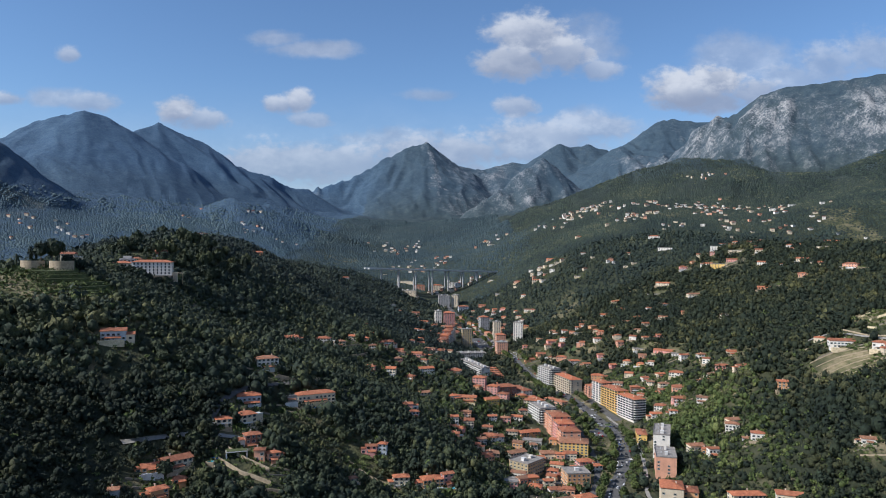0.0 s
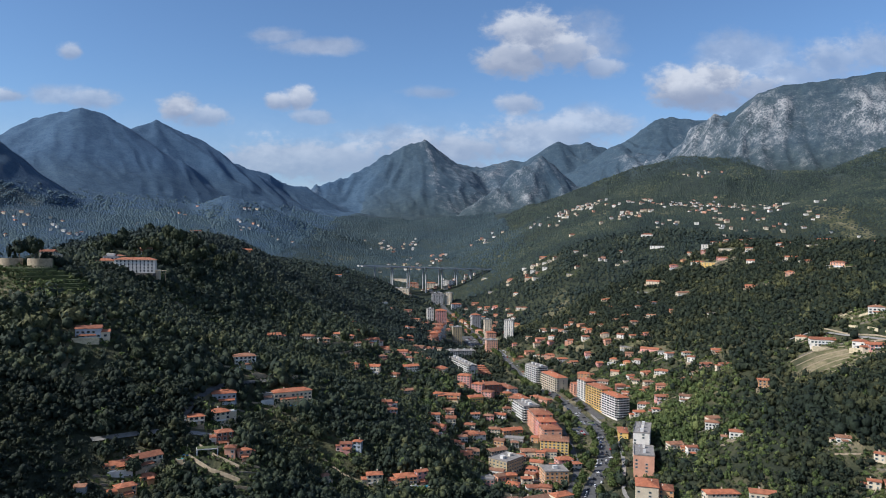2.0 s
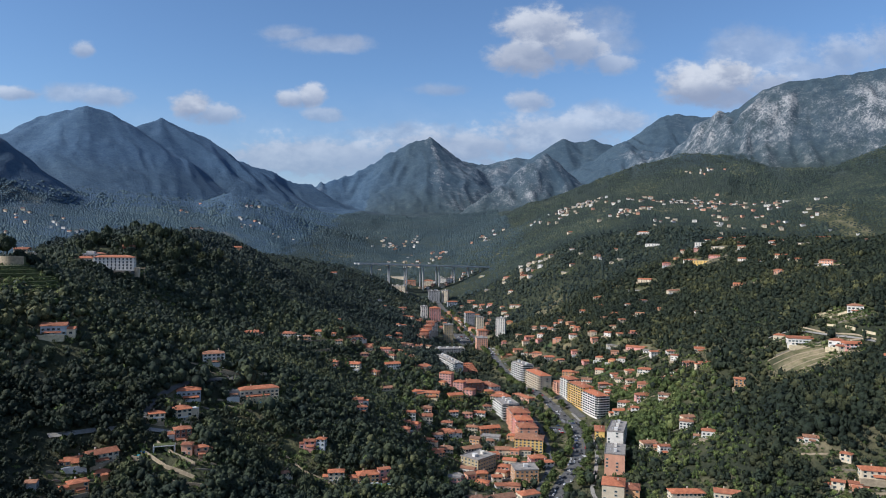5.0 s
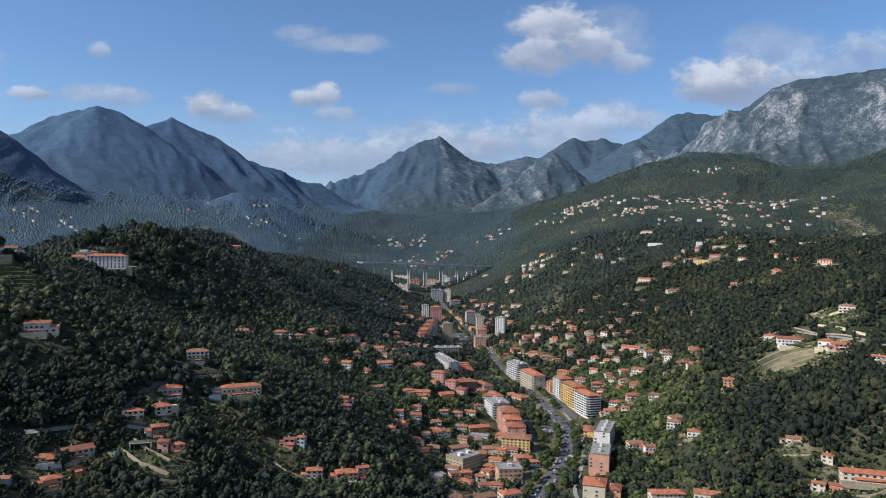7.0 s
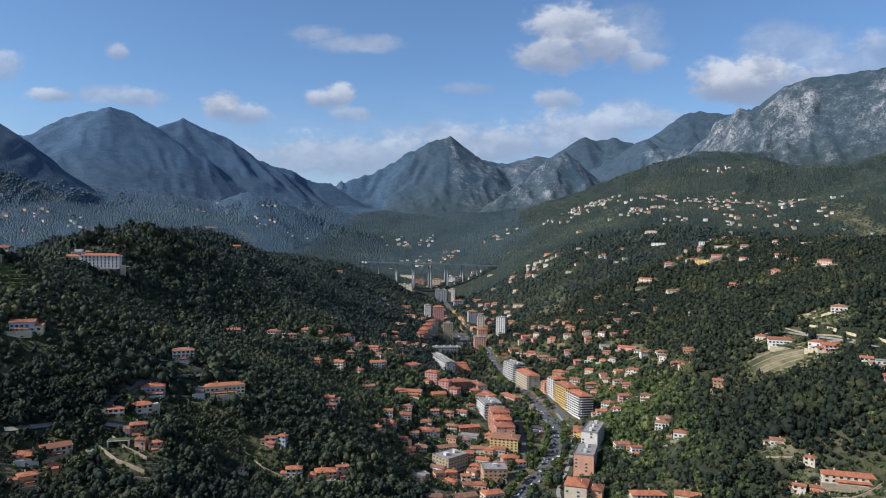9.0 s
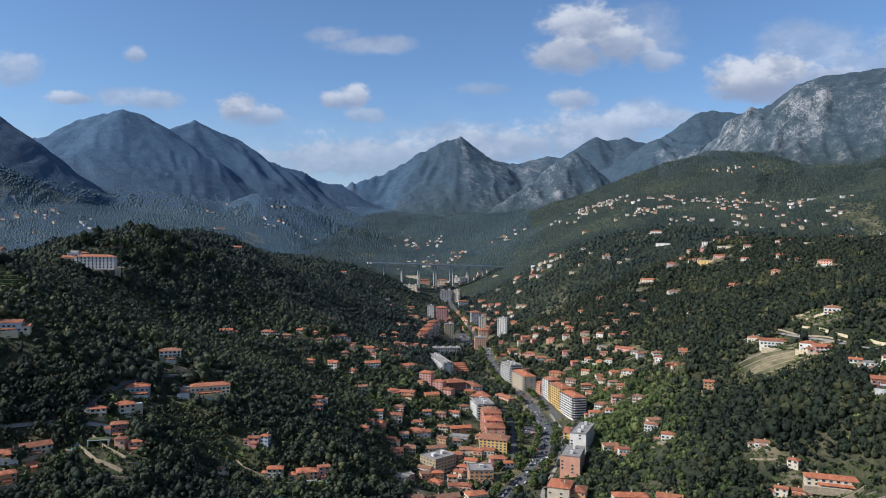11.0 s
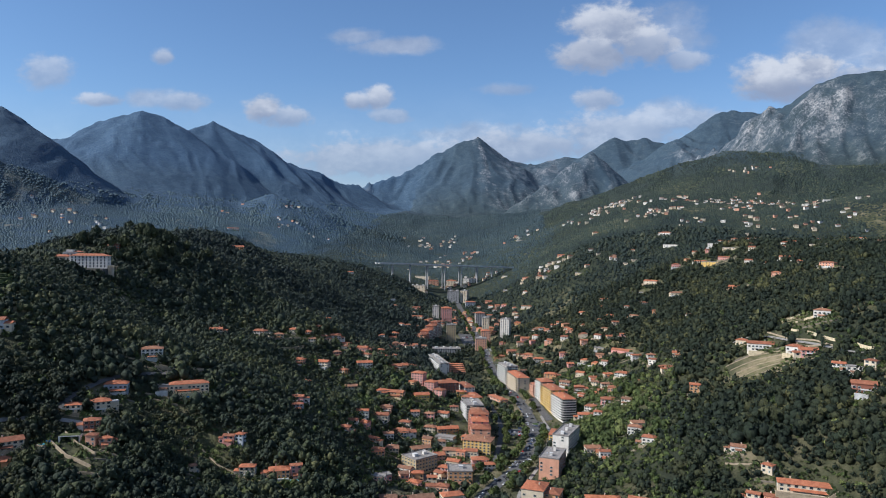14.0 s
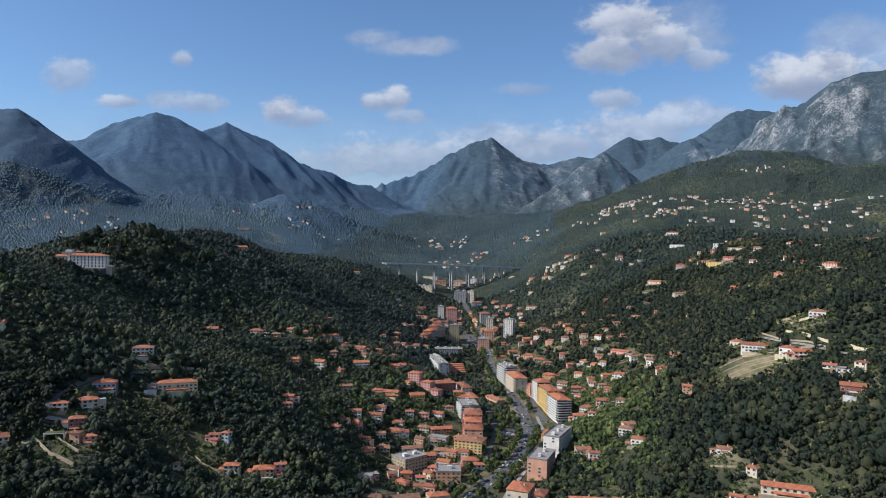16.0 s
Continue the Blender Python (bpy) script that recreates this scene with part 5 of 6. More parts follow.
def house(x, y, w, d, storeys, rot, wall, roof, group):
    low, high, front = footing(x, y, w, d, rot)
    base = 0.5 * (low + max(front, 0.5 * (low + high)))
    h = 2.9 * storeys
    flat = roof == 2
    kind = "flat roof" if flat else ("orange tiled roof" if roof == 0 else "brown tiled roof")
    ob = thing("house", pose(x, y, base, 0, 0, rot), f"{WALL_WORDS[wall]} rendered house with {kind} among trees", "house", group)
    r = random.Random(int(x * 7 + y * 13))
    dist = math.hypot(x - 100, y)
    packed = 580 < y < 950 and 40 < x < 160
    sunk = base - low + 2.5
    floors = max(1, int(storeys))
    panes, near = [], dist < 1000
    for nx, ny, turn in facing(x, y, rot, 0.12 if near else 0.4):
        length = d if nx else w
        cols = max(1, min(9 if near else 5, int(length / (3.2 if near else 3.6))))
        for fl in range(floors):
            for c in range(cols):
                along = (c - (cols - 1) / 2) * length / cols
                if ny < 0 and fl == 0 and c == cols // 2 and near:
                    part("door", DOOR, None, ob, at=on_side(nx, ny, turn, w, d, along, 0.0))
                elif r.random() < 0.88:
                    at = on_side(nx, ny, turn, w, d, along, 1.55 + 2.9 * fl)
                    if near:
                        part("window", WINDOW if r.random() < 0.75 else WIDE_WINDOW, None, ob, at=at)
                    else:
                        panes.append((at, 1.2, 1.6))
    if near:
        part("wall", box_walls(w, d, h, sunk), WALLS[wall], ob)
    else:
        *geo, slots = walls_with_panes(w, d, h, sunk, panes)
        part("wall", mesh_data("wall", geo, [WALLS[wall], FRAME, GLASS], slots), None, ob)
    if flat:
        part("roof", boxes((-w / 2 - .25, w / 2 + .25, -d / 2 - .25, d / 2 + .25, h, h + .25), (-w / 2 - .25, w / 2 + .25, -d / 2 - .25, -d / 2, h + .25, h + .8), (-w / 2 - .25, w / 2 + .25, d / 2, d / 2 + .25, h + .25, h + .8),
                           (-w / 2 - .25, -w / 2, -d / 2, d / 2, h + .25, h + .8), (w / 2, w / 2 + .25, -d / 2, d / 2, h + .25, h + .8)), FLAT_ROOF, ob)
    else:
        top = part("roof", hip_roof(w, d, gable=r.random() < 0.45), TILES[roof], ob, at=pose(0, 0, h))
        if near:
            part("chimney", CHIMNEY, None, top, at=pose(r.uniform(-.3, .3) * w, d * 0.2, d * 0.16))
    if 8 < w < 20 and dist < 1250 and not packed and r.random() < 0.6:
        # a lower wing at one end
        aw, ad, ah, sd = min(6.0, w * r.uniform(0.32, 0.5)), d * r.uniform(0.6, 0.85), max(2.7, h - r.choice((2.9, 2.9, 1.6))), r.choice((-1, 1))
        cx, cy = sd * (w / 2 + aw / 2 - .1), r.uniform(-.15, .1) * d
        shade = r.choice((wall, wall, 0, 1))
        part("wing_wall", boxes((cx - aw / 2, cx + aw / 2, cy - ad / 2, cy + ad / 2, -sunk - 1, ah)), WALLS[shade], ob)
        if r.random() < 0.7:
            part("wing_roof", hip_roof(aw, ad, 0.45, 0.32, r.random() < 0.5), TILES[min(roof, 1)], ob, at=pose(cx, cy, ah))
        else:
            part("roof_terrace", boxes((cx - aw / 2 - .1, cx + aw / 2 + .1, cy - ad / 2 - .1, cy + ad / 2 + .1, ah, ah + .2), (cx - aw / 2 - .1, cx + aw / 2 + .1, cy - ad / 2 - .1, cy - ad / 2 + .1, ah + .2, ah + 1.0)), CONCRETE, ob)
        if near:
            part("window", WIDE_WINDOW, None, ob, at=pose(cx, cy - ad / 2, 1.5))
    if near and w > 8 and not packed:
        pick = r.random()
        if pick < 0.4 and floors > 1:
            part("balcony", balcony_geo(w * r.uniform(0.4, 0.8), 1.7), FRAME, ob, at=pose(r.uniform(-.1, .1) * w, -d / 2, 2.85))
        elif pick < 0.75:
            *geo, slots = porch_geo(w * r.uniform(0.4, 0.7), r.uniform(2.4, 3.6), 2.6)
            part("porch", mesh_data("porch", geo, [WALLS[wall], TILES[min(roof, 1)]], slots), None, ob, at=pose(r.uniform(-.12, .12) * w, -d / 2, 0))
    if w > 9 and r.random() < 0.75 and not packed:
        out, side = r.uniform(3.5, 6.5), r.uniform(-2, 3)
        part("terrace", boxes((-w / 2 - side, w / 2 - 1, -d / 2 - out, -d / 2, -4.5, -0.05), (-w / 2 - side, w / 2 - 1, -d / 2 - out - .1, -d / 2 - out + .1, -.05, .85)), r.choice((PALE_STONE, CREAM_STONE, CONCRETE)), ob, "pale terrace with a low wall")
    KEEP_CLEAR.append((x, y - 2.0, min(0.5 * max(w, d) + 1.5, 12.0)))
    FOOTPRINTS.append((x, y, 0.42 * min(w, d) + 1.0))
    YARDS.append((x, y, w))
    # clears trees in front, so the house shows from the camera
    ln = math.hypot(x - 100, y)
    KEEP_CLEAR.append((x - 9 * (x - 100) / ln, y - 9 * y / ln, min(0.36 * w + 1.0, 8.0)))
    if w > 20:
        a = radians(rot)
        for k in (-.33, .33):
            KEEP_CLEAR.append((x + k * w * math.cos(a), y + k * w * math.sin(a) - 3.5, d / 2 + 4.5))
    return ob


def balcony_geo(length, depth=2.2):
    return boxes((-length / 2, length / 2, -depth, 0.02, -.18, 0), (-length / 2, length / 2, -depth, -depth + .07, .05, .85), (-length / 2, -length / 2 + .07, -depth, 0, .12, 1.0), (length / 2 - .07, length / 2, -depth, 0, .12, 1.0))


def apartment_block(x, y, w, d, h, rot, wall, roof, balconies, group):
    low, high, front = footing(x, y, w, d, rot)
    base = low + 0.3 * (high - low)
    floors = max(1, round(h / 3.0))
    fh = h / floors
    kind = ("an orange tiled roof", "a brown tiled roof", "a flat roof")[roof]
    extra = " and balconies" if balconies else ""
    ob = thing("apartment_block", pose(x, y, base, 0, 0, rot), f"{WALL_WORDS[wall]} rendered apartment block with {kind}{extra}", "building", group)
    sunk = base - low + 3
    far = y > 1150
    panes = []
    if not far:
        part("wall", box_walls(w, d, h, sunk), WALLS[wall], ob)
    r = random.Random(int(x * 3 + y * 5))
    if roof == 2:
        part("roof", boxes((-w / 2 - .3, w / 2 + .3, -d / 2 - .3, d / 2 + .3, h, h + .3), (-w / 2 - .3, w / 2 + .3, -d / 2 - .3, -d / 2 - .05, h + .3, h + 1.1), (-w / 2 - .3, w / 2 + .3, d / 2 + .05, d / 2 + .3, h + .3, h + 1.1),
                           (-w / 2 - .3, -w / 2 - .05, -d / 2 - .05, d / 2 + .05, h + .3, h + 1.1), (w / 2 + .05, w / 2 + .3, -d / 2 - .05, d / 2 + .05, h + .3, h + 1.1)), FLAT_ROOF, ob)
        for k in range(max(1, int(w / 12))):
            cx = (k + .5) / max(1, int(w / 12)) * w - w / 2 + r.uniform(-1.5, 1.5)
            s = r.uniform(1.2, 2.4)
            housing = part("lift_housing", boxes((cx - s, cx + s, -s, s * .7, h + .3, h + 2.8), (cx - s - .2, cx + s + .2, -s - .2, s * .7 + .2, h + 2.8, h + 3.0)), WALLS[0] if k % 2 else CONCRETE, ob)
            part("vent", boxes((cx + s + 1, cx + s + 1.8, d * .2, d * .2 + .8, h + .3, h + 1.6), (cx + s + .9, cx + s + 1.9, d * .2 - .1, d * .2 + .9, h + 1.6, h + 1.72)), METAL, housing)
    else:
        top = part("roof", hip_roof(w, d, 0.7, 0.30), TILES[roof], ob, at=pose(0, 0, h))
        for k in range(max(1, int(w / 14))):
            part("chimney", CHIMNEY, None, top, at=pose((k + .5) / max(1, int(w / 14)) * w - w / 2 + r.uniform(-2, 2), r.choice((-1, 1)) * d * 0.2, d * 0.13))
    for nx, ny, turn in facing(x, y, rot):
        length = d if nx else w
        bal = balconies and nx == 0
        step = 5.6 if bal else 3.8 if far else 3.7
        cols = max(1, int(length / step))
        if balconies and nx and length > 14 and wall == 0:
            bal = True
        if bal:
            geo = mesh_data("balcony", balcony_geo(length - 1.2), FRAME if wall in (0, 7) else WALLS[wall])
        for fl in range(floors):
            z = fl * fh
            if bal and fl > 0:
                ledge = part("balcony", geo, None, ob, at=on_side(nx, ny, turn, w, d, 0, z))
                if r.random() < 0.5:
                    aw = r.uniform(2.5, 4.5)
                    part("awning", mesh_data("awning", boxes((-aw / 2, aw / 2, -1.2, 0, 2.2, 2.28)), AWNING), None, ledge, at=pose(r.uniform(-.4, .4) * length, 0, 0))
            for c in range(cols):
                if nx and not bal and (balconies or "east" in group) and (c % 2 or r.random() < .35):
                    continue
                along = (c - (cols - 1) / 2) * length / cols
                me = GLAZED_FRONT if bal else DOOR_WINDOW if fl == 0 else WINDOW
                at = on_side(nx, ny, turn, w, d, along, z + (1.6 if me is WINDOW else 1.2))
                if far:
                    panes.append((at, 3.6 if bal else 1.4, 2.0))
                else:
                    part("window", me, None, ob, at=at)
    if far:
        *geo, slots = walls_with_panes(w, d, h, sunk, panes)
        part("wall", mesh_data("wall", geo, [WALLS[wall], FRAME, GLASS], slots), None, ob)
    a = radians(rot)
    n = max(1, int(w / 8))
    for k in range(n):
        off = (k + .5) / n * w - w / 2
        KEEP_CLEAR.append((x + off * math.cos(a), y + off * math.sin(a) - (0 if far else 3), d / 2 + (1.5 if far else 6)))
        FOOTPRINTS.append((x + off * math.cos(a), y + off * math.sin(a), d / 2 + 1))
    return ob


def stone_wall(points, height, mat=None, label="pale stone retaining wall on the slope", name="garden_wall", thick=0.5, lift=0.0):
    """A wall along points on the land, its top a set height above the ground."""
    pts = []
    for (x0, y0), (x1, y1) in zip(points, points[1:]):
        n = max(1, int(math.hypot(x1 - x0, y1 - y0) / 3))
        pts += [(x0 + (x1 - x0) * k / n, y0 + (y1 - y0) * k / n) for k in range(n)]
    pts.append(points[-1])
    p = np.array(pts, float)
    t = np.gradient(p, axis=0); t /= np.linalg.norm(t, axis=1)[:, None]
    nr = np.c_[-t[:, 1], t[:, 0]] * thick / 2
    z = land(p[:, 0], p[:, 1])[0]
    v = []
    for k in range(len(p)):
        a, b = p[k] - nr[k], p[k] + nr[k]
        v += [(a[0], a[1], z[k] - 2.5), (a[0], a[1], z[k] + height + lift), (b[0], b[1], z[k] + height + lift), (b[0], b[1], z[k] - 2.5)]
    f = [[4 * k + j, 4 * k + 4 + j, 4 * k + 4 + (j + 1) % 4, 4 * k + (j + 1) % 4] for k in range(len(p) - 1) for j in range(4)]
    n = 4 * len(p)
    f += [[0, 1, 2, 3], [n - 1, n - 2, n - 3, n - 4]]
    ob = new(name, mesh_data(name, (v, f), mat or PALE_STONE))
    for q in p[::2]:
        ln = math.hypot(q[0] - 100, q[1])
        KEEP_CLEAR.append((q[0] - 3 * (q[0] - 100) / ln, q[1] - 3 * q[1] / ln, 4.5))
    return tagged(ob, label, "wall", "garden walls")


for group, rows in BLOCKS.items():
    for row in rows:
        apartment_block(*row, group.replace("_", " "))
for group, rows in HOUSES.items():
    for row in rows:
        house(*row, group.replace("_", " "))
        hx, hy, hw, hd = row[:4]
        wr = random.Random(int(hx * 11 + hy * 17))
        if hy < 1450 and wr.random() < 0.38 and not (560 < hy < 900 and 60 < hx < 240):
            ln = math.hypot(hx - 100, hy)
            ux, uy = (hx - 100) / ln, hy / ln
            for step_ in range(1 if wr.random() < 0.6 else 2):
                back = hd / 2 + 5 + 7 * step_ + wr.uniform(0, 2)
                off, half = wr.uniform(-4, 4), hw * wr.uniform(0.5, 0.95) + 2
                cx_, cy_ = hx - ux * back + uy * off, hy - uy * back - ux * off
                stone_wall([(cx_ - uy * half, cy_ + ux * half + wr.uniform(-2, 2)), (cx_, cy_), (cx_ + uy * half, cy_ - ux * half + wr.uniform(-2, 2))], wr.uniform(0.6, 1.4), PALE_STONE if wr.random() < 0.5 else STONE)


# cottages scattered along the foot of the slopes: east, north, half spans, how many
COTTAGES = [(98, 700, 34, 75, 17), (40, 740, 30, 70, 8), (262, 960, 40, 90, 9), (-10, 1180, 60, 80, 8), (560, 1400, 70, 60, 8), (215, 1180, 45, 110, 16), (300, 900, 50, 90, 12), (20, 1050, 60, 120, 12), (330, 1200, 60, 120, 7), (-40, 1450, 60, 120, 8), (640, 1300, 120, 160, 8), (150, 1600, 60, 130, 10), (70, 1720, 60, 110, 14), (20, 1560, 60, 90, 9), (130, 1500, 40, 110, 10), (10, 930, 70, 70, 9), (-70, 900, 60, 70, 6), (300, 1100, 50, 80, 8)]
vr = random.Random(77)
taken = [(x_, y_, max(w_, d_)) for rows in list(HOUSES.values()) + list(BLOCKS.values()) for x_, y_, w_, d_, *_ in rows]
for cx, cy, sx, sy, count in COTTAGES:
    made_n = 0
    for k in range(200):
        if made_n == count:
            break
        hx, hy = cx + vr.uniform(-1, 1) * sx, cy + vr.uniform(-1, 1) * sy
        if any((hx - a) ** 2 + (hy - b) ** 2 < (0.55 * c + (5.5 if cx == 98 else 11)) ** 2 for a, b, c in taken):
            continue
        wide = vr.uniform(8, 14)
        taken.append((hx, hy, wide))
        made_n += 1
        house(round(hx, 1), round(hy, 1), wide, vr.uniform(7, 9), vr.choice((1.5, 2, 2, 2.5)), vr.uniform(-35, 25), vr.choice((0, 0, 1, 1, 3, 4, 5)), vr.choice((0, 0, 0, 1)), "cottages at the foot of the slopes")


# hamlets high on the slopes: centre, spread east, spread north, houses
HAMLETS = [(470, 2420, 110, 130, 64), (900, 2330, 160, 150, 70), (985, 2740, 90, 25, 10), (-200, 2960, 110, 110, 30), (-1160, 2000, 170, 90, 24), (-60, 2450, 110, 130, 30), (700, 1900, 160, 140, 26), (-780, 2650, 200, 150, 18), (900, 1800, 180, 120, 16),
           (560, 2080, 70, 60, 22), (1000, 2060, 120, 90, 16), (640, 2250, 90, 80, 18), (170, 2640, 60, 60, 10), (240, 1790, 60, 70, 14), (780, 2140, 60, 60, 12), (380, 1640, 70, 90, 10), (40, 2020, 60, 60, 14), (-20, 1960, 60, 40, 8)]


def hamlet_houses():
    """Small far houses, each with walls, eaves, a pitched or flat roof and windows."""
    r = random.Random(5)
    verts, faces, slots = [], [], []

    def add(geo, slot, m):
        k = len(verts)
        verts.extend(m @ Vector(p) for p in geo[0])
        faces.extend([k + i for i in f] for f in geo[1])
        slots.extend([slot] * len(geo[1]))

    for cx, cy, sx, sy, count in HAMLETS:
        for _ in range(count):
            hx, hy = cx + r.gauss(0, 0.55) * sx, cy + r.gauss(0, 0.55) * sy
            w, d, h, rot = r.uniform(6, 12), r.uniform(6, 8), 2.9 * r.choice((1, 1, 2, 2)), r.uniform(-35, 25)
            low, high, front = footing(hx, hy, w, d, rot)
            m = pose(hx, hy, low + 0.6 * (high - low), 0, 0, rot)
            add(box_walls(w, d, h, high - low + 2), r.choice((0, 0, 0, 1, 1, 2)), m)
            if r.random() < 0.42:
                add(boxes((-w / 2 - .3, w / 2 + .3, -d / 2 - .3, d / 2 + .3, h, h + .4)), 5, m)
            else:
                add(hip_roof(w, d, gable=r.random() < 0.4), r.choice((3, 4)), m @ pose(0, 0, h))
            for fl in range(round(h / 2.9)):
                for c in (-.3, 0, .3):
                    add(boxes((c * w - .6, c * w + .6, -d / 2 - .05, -d / 2 + .02, 2.9 * fl + .9, 2.9 * fl + 2.4)), 6, m)
            KEEP_CLEAR.append((hx, hy - 2, 0.5 * w + 1))
            ln = math.hypot(hx - 100, hy)
            KEEP_CLEAR.append((hx - 14 * (hx - 100) / ln, hy - 14 * hy / ln, 0.55 * w + 3))
    me = mesh_data("hamlet_houses", (verts, faces), [WALLS[0], WALLS[1], WALLS[3], TILES[0], TILES[1], FLAT_ROOF, GLASS], slots)
    tagged(new("hamlet_houses", me), "pale far houses of the hamlets on the high slopes", "houses", kind="stuff")


hamlet_houses()

# ---- monastery on the spur ----
def monastery():
    x, y, rot = -320, 779.2, 13
    z = 219.6
    ob = thing("monastery", pose(x, y, z, 0, 0, rot), "long white monastery with rows of windows and orange roofs", "building")
    part("wall", box_walls(41.5, 13, 14, 14), WALLS[0], ob)
    part("roof", hip_roof(41.5, 13, 0.8, 0.34), TILES[0], ob, at=pose(0, 0, 14))
    for fl in range(4):
        for c in range(10):
            part("window", TALL_WINDOW, None, ob, at=pose((c - 4.5) * 4.0, -6.5, 1.9 + 3.4 * fl))
        for c in range(2):
            part("window", TALL_WINDOW, None, ob, at=on_side(1, 0, 90, 41.5, 13, (c - .5) * 5, 1.9 + 3.4 * fl))
    wing = part("wing_wall", boxes((-41, -20.8, -5, 7, -8, 12.8)), WALLS[1], ob, "cream rendered wing")
    part("wing_roof", hip_roof(20, 12, 0.7, 0.34), TILES[0], ob, at=pose(-31, 1, 12.8))
    for fl in range(3):
        for c in range(5):
            part("window", TALL_WINDOW, None, wing, at=pose(-38.6 + c * 3.9, -5.0, 2.4 + 3.9 * fl))
    part("porch", boxes((-40, -32, -9, -5, -4, 3.4), (-40.3, -31.7, -9.3, -5, 3.4, 3.7)), WALLS[1], ob)
    upper = part("upper_house", boxes((-38, -22, 18, 28, -2, 17), (-34, -26, 17, 24, 17, 20), (-38.4, -21.6, 17.6, 28.4, 17, 17.3)), WALLS[0], ob, "white stepped house behind the main range")
    part("upper_roof", hip_roof(12, 9, 0.5, 0.34), TILES[0], ob, at=pose(-22, 24, 17.3))
    for c in range(4):
        part("window", WIDE_WINDOW, None, upper, at=pose(-36 + 4 * c, 18.0, 14.5))
    part("annex", boxes((20.9, 26, -4, 2, -12, 2.6), (20.9, 26.3, -4.3, 2.3, 2.6, 2.9)), WALLS[1], ob)
    part("pergola", boxes((24, 24.3, -13, -12.7, -12, 2), (33, 33.3, -13, -12.7, -12, 2), (24, 33.3, -13.1, -5.5, 2, 2.3)), PALE_STONE, ob)
    part("forecourt", boxes((-36, 22, -26, -6.6, -16, -0.6)), ASPHALT, ob, "grey asphalt forecourt on a terrace")
    part("retaining_wall", boxes((-36.4, 22.4, -26.5, -26, -16, 0.3)), STONE, ob, "low stone wall along the forecourt")
    for k in (-2, -1, 0, 1):
        KEEP_CLEAR.append((x + k * 16, y + k * 4, 12))
        KEEP_CLEAR.append((x + k * 14 + 8, y + k * 4 - 16, 12))
    KEEP_CLEAR.append((x - 29, y + 12, 12))


monastery()


# ---- terraced hilltop with round bastion walls ----
def bastion():
    cx, cy, top = -343, 615, 238.0
    ob = thing("hilltop_terrace", pose(cx, cy, 0), "curved beige stone bastion walls round a hilltop garden", "terrace")
    for (x0, r, a0, a1) in ((-12.5, 10.5, 185, 350), (12.5, 10.5, 190, 355)):
        n = 18
        v, f = [], []
        for k in range(n + 1):
            a = radians(a0 + (a1 - a0) * k / n)
            for rr, z in ((r, top - 9), (r, top), (r - .8, top), (r - .8, top - 9)):
                v.append((x0 + rr * math.cos(a), rr * math.sin(a), z))
        for k in range(n):
            for j in range(4):
                f.append([4 * k + j, 4 * k + (j + 1) % 4, 4 * k + 4 + (j + 1) % 4, 4 * k + 4 + j])
        part("bastion_wall", (v, f), PALE_STONE, ob)
        v = [(x0 + (r - .9) * math.cos(radians(360 * k / 24)), (r - .9) * math.sin(radians(360 * k / 24)), top - 1.2) for k in range(24)]
        part("garden_floor", (v + [(p[0], p[1], 220) for p in v], [list(range(24))] + [[k, 24 + k, 24 + (k + 1) % 24, (k + 1) % 24] for k in range(24)]), GRASS, ob)
    KEEP_CLEAR.extend([(cx - 4, cy - 30, 42), (cx - 30, cy - 30, 34), (cx + 12, cy - 48, 30), (cx, cy, 28), (cx + 6, cy - 28, 30), (cx + 22, cy - 30, 26), (cx - 20, cy - 25, 24)])
    # vine terraces stepping down from the walls
    for k in range(7):
        r0, r1 = 17 + 5.2 * k, 17 + 5.2 * (k + 1)
        z = top - 8.0 - 3.1 * k
        n = 26
        v, f = [], []
        for j in range(n + 1):
            a = radians(188 + 166 * j / n)
            wob = 1 + 0.05 * math.sin(5 * a + k)
            for rr, zz in ((r0 - 2, z - 6), (r0 - 2, z), (r1 * wob, z - 0.2), (r1 * wob, z - 3.4), (r1 * wob + 0.6, z - 9)):
                v.append((1.3 * rr * math.cos(a), rr * math.sin(a), zz))
        for j in range(n):
            for q in range(4):
                f.append([5 * j + q, 5 * j + 5 + q, 5 * j + 6 + q, 5 * j + 1 + q])
        terrace = part("terrace", mesh_data("terrace", (v, f), [GRASS, STONE], [0, 0, 0, 1] * n), None, ob, "grassy vine terrace held by a dry stone wall")
        rng_t = np.random.default_rng(400 + k)
        aa = np.radians(190 + 162 * np.arange(34) / 33 + rng_t.uniform(-1, 1, 34))
        pts = np.c_[1.3 * (r1 - 1.6) * np.cos(aa), (r1 - 1.6) * np.sin(aa), np.full(34, z - 0.3)]
        tv, tf = crown_template(0, 8, 900 + k, 0.8, 0.5)
        vines = (tv[None] * rng_t.uniform(1.1, 1.8, (34, 1, 1)) + pts[:, None]).reshape(-1, 3)
        vine = mesh_object("vine_hedge", vines, (tf[None] + (np.arange(34) * len(tv))[:, None, None]).reshape(-1, 3), GARDEN, terrace)
        tagged(vine, "low green vine hedge")
    for k in range(-2, 3):
        KEEP_CLEAR.append((cx + 22 * k, cy - 24, 26))


bastion()
house(-345, 652, 12, 9, 5, 8, 1, 0, "houses on the hilltop")


